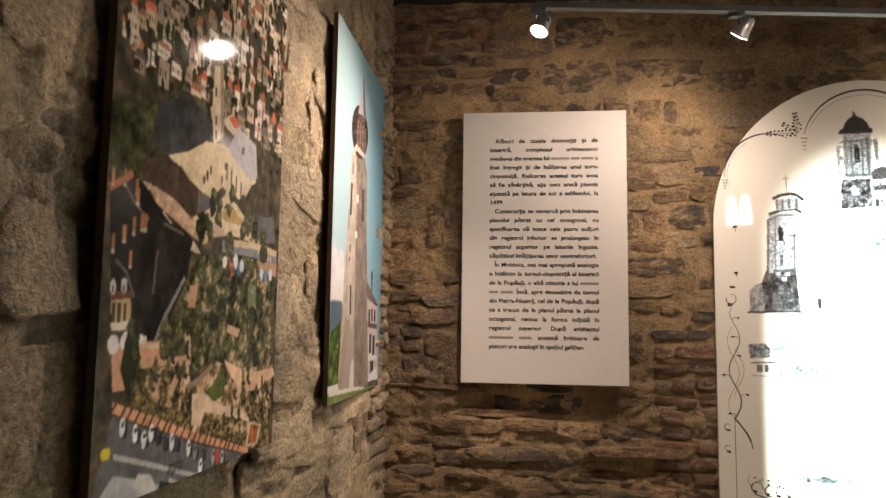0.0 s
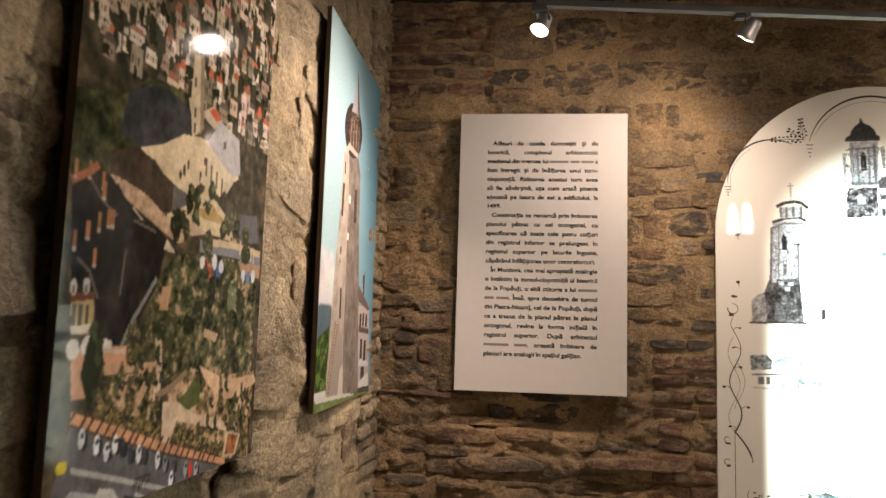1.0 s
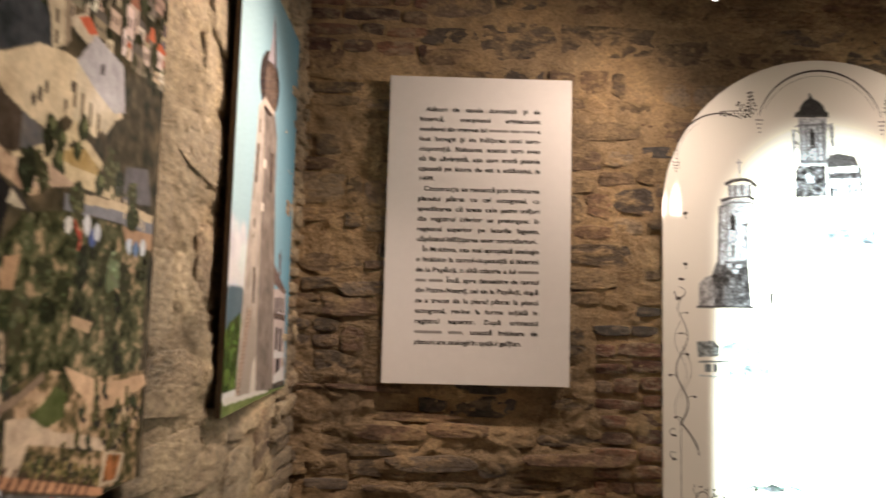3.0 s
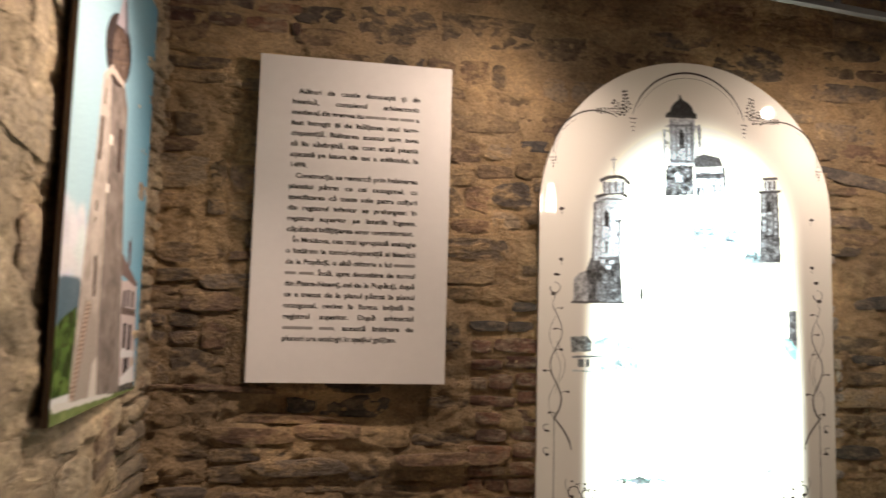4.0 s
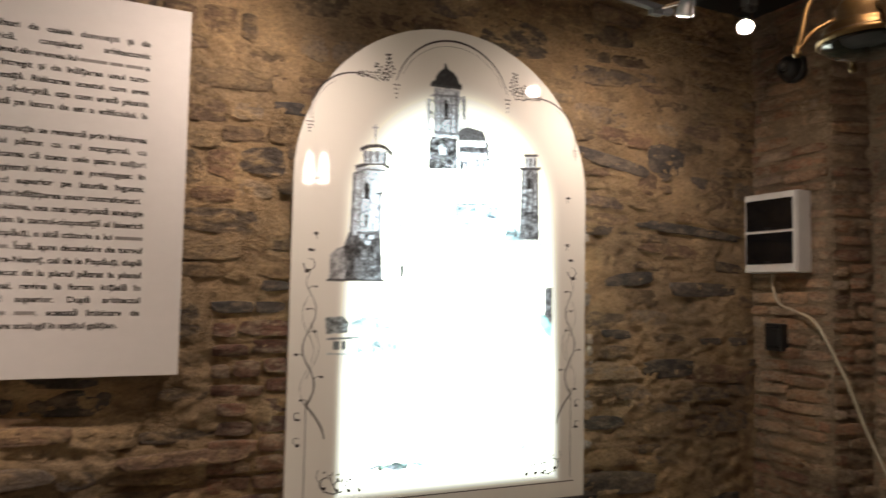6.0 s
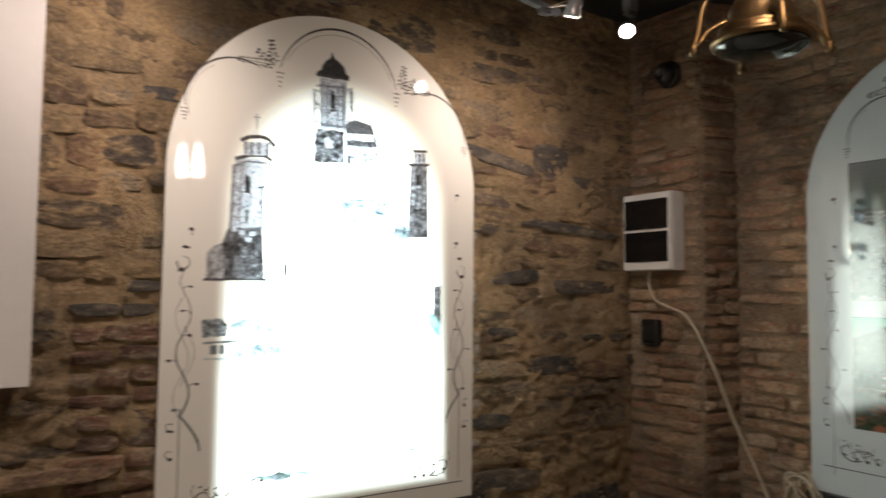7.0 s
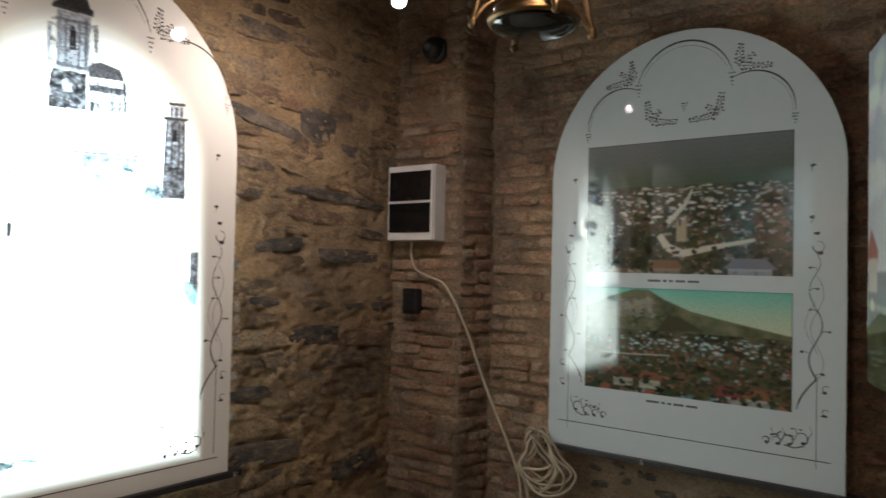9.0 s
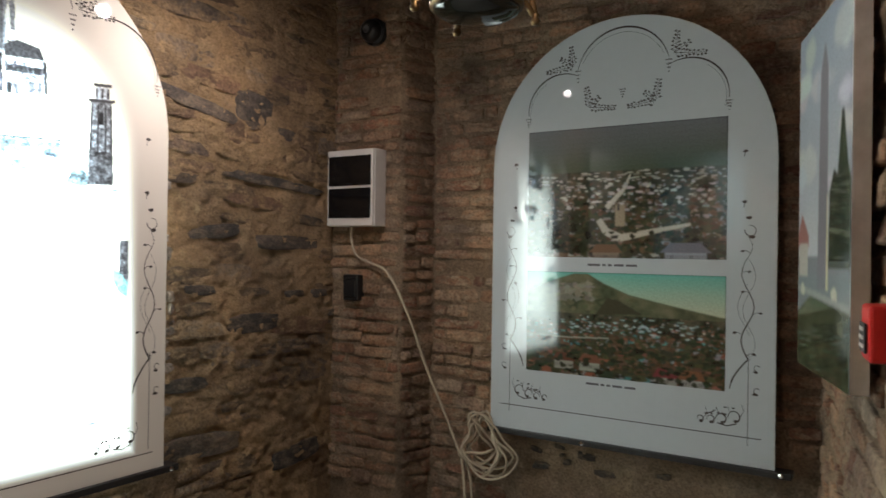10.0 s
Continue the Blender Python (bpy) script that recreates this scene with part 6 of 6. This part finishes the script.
def monument_print(W, H):
    """A tall grey monument with dark firs beside it under a cloudy sky."""
    rng = random.Random(8)
    p = Photo(W, H, 0.0025)
    up = np.linspace(0, 1, p.ny)[:, None, None]
    p.ink[:] = np.array((0.46, 0.46, 0.46)) * (1 - up) + np.array((0.22, 0.26, 0.31)) * up
    for _ in range(16):
        p.blob(rng.uniform(0, W), H * rng.uniform(0.45, 0.95), rng.uniform(0.04, 0.09), rng.uniform(0.02, 0.04), tone((0.40, 0.42, 0.44), rng, 0.18), rng, 12, 0.2)
    p.blur(16)
    p.rect(0, 0, W, 0.33 * H, (0.17, 0.18, 0.19))
    p.fill([(0, 0), (W, 0), (W, 0.20 * H), (0.3 * W, 0.22 * H), (0, 0.16 * H)], [(0.02, 0.025, 0.014), (0.045, 0.05, 0.025), (0.085, 0.085, 0.05)], 0.05, 1)
    p.line([(0, 0.235 * H), (W, 0.20 * H)], 0.014, (0.26, 0.26, 0.25))
    p.poly([(0.0, 0.40 * H), (0.08 * W, 0.46 * H), (0.24 * W, 0.39 * H), (0.24 * W, 0.36 * H), (0, 0.36 * H)], (0.25, 0.12, 0.10))
    p.rect(0.02 * W, 0.27 * H, 0.22 * W, 0.37 * H, (0.36, 0.34, 0.29))
    p.poly([(0.42 * W, 0.24 * H), (0.62 * W, 0.24 * H), (0.60 * W, 0.84 * H), (0.54 * W, 0.92 * H), (0.46 * W, 0.84 * H)], (0.16, 0.155, 0.17))
    p.poly([(0.59 * W, 0.24 * H), (0.63 * W, 0.24 * H), (0.61 * W, 0.5 * H), (0.595 * W, 0.5 * H)], (0.48, 0.43, 0.28))
    p.fill([(0.63 * W, 0.30 * H), (0.64 * W, 0.50 * H), (0.72 * W, 0.56 * H), (0.78 * W, 0.54 * H), (0.84 * W, 0.70 * H), (0.88 * W, 0.70 * H), (0.95 * W, 0.56 * H), (1.0 * W, 0.52 * H), (1.0 * W, 0.30 * H)], [(0.015, 0.02, 0.014), (0.03, 0.04, 0.022), (0.06, 0.07, 0.035)], 0.03, 2)
    for x, y in ((0.12, 0.23), (0.74, 0.23)):
        p.blob(x * W, y * H, 0.02, 0.012, (0.45, 0.42, 0.33), rng)
    p.blur(3)
    return p.mesh("photo_print", M_PRINT)


photo_panel("church_photo", "glossy photograph of a grey monument and dark firs with aluminium edge", sp_m, 0.407, 0.715, monument_print(0.407, 0.715), 0.06, M_ALU, 0.03)

# ---------------- lights of the place ----------------


def track_point(x):
    return Vector((x, 2.205 + 0.178 * x, 2.44))


a, b = track_point(-0.02), track_point(1.80)
tm = face_pose(a.xy, b.xy, 2.425)
track = thing("light_track", "grey metal lighting track under the black ceiling", "track", tm)
part("rail", box(bmesh.new(), 0.06, (b - a).length, 0.0, 0.02, -0.012, 0.012, 0.002), M_GREY, track)
for x in (0.3, 1.5):
    part("hanger", box(bmesh.new(), x - 0.008, x + 0.008, 0.02, 0.32, -0.006, 0.006), M_GREY, track)


def spotlight(place, aim, watts, beam, label):
    place, aim = Vector(place), Vector(aim)
    top = track_point(place.x) if place.x < 1.85 else Vector((place.x + 0.05, place.y + 0.03, 2.56))
    t = thing("track_spotlight", label, "spotlight", Matrix.Translation(place), "spotlights on the track")
    d = (aim - place).normalized()
    turn = d.to_track_quat("Z", "Y").to_matrix().to_4x4()
    head = lathe([(0.012, -0.062), (0.020, -0.055), (0.022, -0.03), (0.027, -0.008), (0.0285, 0.0), (0.0255, 0.0), (0.024, -0.004), (0.0001, -0.006)], 28)
    h = part("head", head, M_ALU, t, "silver lamp head", smooth=True)
    h.matrix_basis = turn
    lens = part("lens", lathe([(0.0001, -0.003), (0.022, -0.003), (0.0235, -0.001), (0.018, 0.001), (0.0001, 0.0015)], 28), M_BULB, t, "lit halogen lens", smooth=True)
    lens.matrix_basis = turn
    for s in (-1, 1):
        off = turn.to_3x3() @ Vector((0.026 * s, 0, -0.03))
        part("bracket", tube([off, Vector((off.x * 0.8, off.y * 0.8, top.z - place.z - 0.035)), (top - place) - Z * 0.012], 0.0028, 6), M_CHROME, t, "chrome wire bracket")
    part("adapter", box(bmesh.new(), top.x - place.x - 0.022, top.x - place.x + 0.022, top.y - place.y - 0.012, top.y - place.y + 0.012, top.z - place.z - 0.03, top.z - place.z - 0.008, 0.002), M_GREY, t)
    if place.x > 1.85:
        part("hanger", box(bmesh.new(), top.x - place.x - 0.02, top.x - place.x + 0.02, top.y - place.y - 0.02, top.y - place.y + 0.02, top.z - place.z - 0.01, 2.735 - place.z), M_GREY, t)
    la = bpy.data.lights.new("spot_beam", "SPOT")
    la.energy, la.color, la.spot_size, la.spot_blend, la.shadow_soft_size = watts, WARM, radians(beam), 0.9, 0.02
    lo = new("spot_beam", la)
    lo.parent = t
    lo.matrix_basis = look(d * 0.012, d, 0)
    return t


for (place, aim, watts, beam), lab in zip(SPOTS, ("lit track spotlight with a bright halogen lens", "small lit track spotlight turned to the text board", "small lit track spotlight above the lit arch", "lit track spotlight near the brick corner")):
    spotlight(place, aim, watts, beam, lab)

# brass hanging lamp with a glass dish and two lit tulip shades
C = Vector((1.25, 1.445, 1.898))
lamp = thing("hanging_lamp", "brass hanging lamp with dark glass dish and lit tulip shades", "lamp", Matrix.Translation(C))
part("dish", lathe([(0.0001, -0.012), (0.03, -0.011), (0.06, -0.004), (0.079, 0.008), (0.083, 0.016), (0.075, 0.018), (0.0001, 0.012)], 48), M_GLASSDARK, lamp, "dark glass dish", smooth=True).scale = (0.86, 0.86, 0.72)
part("ring", lathe([(0.078, 0.014), (0.088, 0.018), (0.090, 0.026), (0.084, 0.032), (0.074, 0.036), (0.078, 0.046), (0.074, 0.056), (0.060, 0.060), (0.055, 0.10), (0.045, 0.12), (0.03, 0.13), (0.0001, 0.132)], 48), M_BRASS, lamp, "brass ring and gallery", smooth=True).scale = (0.86, 0.86, 0.72)
part("stem", tube([(0, 0, 0.095), (0, 0, 0.45), (0, 0, 0.80)], 0.009, 10, 1), M_BRASS, lamp, smooth=True)
part("canopy", lathe([(0.0001, 0.76), (0.03, 0.765), (0.055, 0.79), (0.06, 0.805), (0.0001, 0.805)], 28), M_BRASS, lamp, smooth=True)
for ang in (140, -40, 50, 230):
    ca, sa = math.cos(radians(ang)), math.sin(radians(ang))
    arm = part("arm", tube([(0.06 * ca, 0.06 * sa, 0.075), (0.10 * ca, 0.10 * sa, 0.05), (0.125 * ca, 0.125 * sa, 0.015), (0.118 * ca, 0.118 * sa, 0.055), (0.108 * ca, 0.108 * sa, 0.11), (0.085 * ca, 0.085 * sa, 0.135), (0.04 * ca, 0.04 * sa, 0.125)], 0.0065, 8), M_BRASS, lamp, smooth=True)
    arm.scale = (0.82, 0.82, 0.72)
    k = lathe([(0.0001, -0.014), (0.006, -0.012), (0.010, -0.004), (0.006, 0.004), (0.009, 0.010), (0.0001, 0.018)], 14)
    bmesh.ops.translate(k, verts=k.verts, vec=(0.127 * ca, 0.127 * sa, 0.008))
    part("finial", k, M_BRASS, arm, smooth=True)
for px, py in ((1.062, 1.27), (1.128, 1.31)):
    q = Vector((px, py, 2.14)) - C
    arm = part("arm", tube([(0.0, 0.0, 0.36), (q.x * 0.4, q.y * 0.4, 0.40), (q.x * 0.85, q.y * 0.85, 0.385), (q.x, q.y, 0.33), (q.x, q.y, 0.29)], 0.006, 8), M_BRASS, lamp, smooth=True)
    sh = lathe([(0.82 * r, h) for r, h in [(0.014, 0.085), (0.018, 0.075), (0.022, 0.05), (0.031, 0.01), (0.036, -0.03), (0.033, -0.062), (0.036, -0.075), (0.033, -0.075), (0.030, -0.06), (0.032, -0.03), (0.018, 0.05), (0.010, 0.083)]], 24)
    bmesh.ops.translate(sh, verts=sh.verts, vec=q)
    part("tulip_shade", sh, M_TULIP, arm, "lit frosted tulip glass shade", smooth=True)
    cap = lathe([(0.006, 0.115), (0.012, 0.11), (0.017, 0.095), (0.017, 0.083), (0.0001, 0.083)], 18)
    bmesh.ops.translate(cap, verts=cap.verts, vec=q)
    part("cap", cap, M_BRASS, arm, smooth=True)

# ---------------- fittings on the pier ----------------
bx = thing("distribution_box", "white plastic distribution box with two smoked windows on the pier", "fuse box", face_pose((2.60, 2.991), (2.60, 2.737), 1.619))
part("body", box(bmesh.new(), 0, 0.254, 0, 0.326, -0.088, -0.012, 0.004), M_WHITE, bx)
part("cover", box(bmesh.new(), 0.002, 0.252, 0.002, 0.324, -0.011, 0.0, 0.003), M_WHITE, bx)
for y0 in (0.035, 0.172):
    w = part("window", box(bmesh.new(), 0.012, 0.243, y0, y0 + 0.126, 0.0005, 0.006, 0.003), M_SMOKE, bx, "smoked black window flap")
    part("latch", box(bmesh.new(), 0.115, 0.14, y0 + 0.002, y0 + 0.010, 0.006, 0.008), M_BLACK, w)

so = thing("wall_socket", "small black socket box on the brick pier", "socket", face_pose((2.69, 2.945), (2.69, 2.85), 1.30))
part("housing", box(bmesh.new(), 0.006, 0.089, 0, 0.112, -0.02, 0.038, 0.006), M_BLACK, so)
part("flap", box(bmesh.new(), 0.014, 0.081, 0.018, 0.092, 0.0385, 0.045, 0.004), M_BLACK, so)
part("hinge", tube([(0.02, 0.096, 0.042), (0.075, 0.096, 0.042)], 0.004, 8, 0), M_BLACK, so)

cc = thing("dome_camera", "small black dome security camera on the brick pier", "security camera", face_pose((2.685, 2.80), (2.685, 1.80), 2.452))
part("base", lathe([(0.0001, -0.01), (0.058, -0.01), (0.058, 0.018), (0.05, 0.026), (0.0001, 0.026)], 36), M_BLACK, cc, smooth=False)
part("eyeball", lathe([(0.048, 0.02), (0.050, 0.035), (0.044, 0.055), (0.030, 0.068), (0.022, 0.071), (0.022, 0.066), (0.0001, 0.064)], 36), M_BLACK, cc, smooth=True)
part("lens", lathe([(0.0001, 0.062), (0.012, 0.0625), (0.014, 0.070), (0.017, 0.070), (0.018, 0.066)], 24), M_GREY, cc, "grey lens ring", smooth=True)

cab = thing("cable", "cream electric cable hanging from the box into a loose coil", "cable", Matrix.Translation((0, 0, 0)))
part("run", tube([(2.66, 2.90, 1.622), (2.665, 2.905, 1.56), (2.66, 2.87, 1.495), (2.655, 2.79, 1.465), (2.64, 2.70, 1.437), (2.63, 2.63, 1.36), (2.66, 2.575, 1.22), (2.70, 2.52, 1.03), (2.72, 2.44, 0.85), (2.73, 2.37, 0.69)], 0.0055, 8, 6), M_CABLE, cab, smooth=True)
crng = random.Random(4)
for k in range(8):
    w, h = 0.055 + 0.018 * crng.random() + 0.006 * k, 0.085 + 0.05 * crng.random()
    cy, cz = 2.325 - 0.012 * k, 0.765 - 0.01 * crng.random()
    pts = []
    for i in range(15):
        a2 = 2 * math.pi * i / 14 + 1.57
        pts.append((2.77 + 0.03 * math.sin(a2 * 2 + k) - 0.006 * k, cy + w * math.cos(a2) * (0.6 if math.sin(a2) > 0 else 1.0) + 0.015 * math.sin(a2), cz + h * math.sin(a2)))
    part("loop", tube(pts, 0.005, 7, 4), M_CABLE, cab, smooth=True)
part("tie", tube([(2.735, 2.385, 0.70), (2.72, 2.33, 0.72), (2.73, 2.27, 0.725), (2.76, 2.24, 0.74)], 0.006, 7), M_CABLE, cab, smooth=True)
part("tail", tube([(2.73, 2.37, 0.69), (2.735, 2.36, 0.60), (2.75, 2.35, 0.3), (2.76, 2.35, 0.02)], 0.0055, 8, 6), M_CABLE, cab, smooth=True)
part("tail", tube([(2.74, 2.36, 0.70), (2.75, 2.335, 0.58), (2.76, 2.33, 0.3), (2.77, 2.33, 0.02)], 0.005, 8, 6), M_CABLE, cab, smooth=True)
part("hook", tube([(2.84, 2.33, 0.86), (2.78, 2.33, 0.85), (2.75, 2.33, 0.87)], 0.005, 7), M_GREY, cab)

# red call point on the splayed wall
ca_m = face_pose((1.485, 0.866), (1.385, 0.848), 1.368)
call = thing("call_point", "red fire alarm call point on the brick wall", "alarm", ca_m)
part("housing", box(bmesh.new(), 0, 0.08, 0, 0.08, -0.02, 0.045, 0.005), M_RED, call)
part("front", box(bmesh.new(), 0.014, 0.066, 0.012, 0.054, 0.046, 0.049, 0.001), M_BLACK, call, "black break panel")
for yy in (0.019, 0.031, 0.043):
    part("print_bar", box(bmesh.new(), 0.02, 0.06, yy, yy + 0.005, 0.0495, 0.0505), M_WHITE, call)
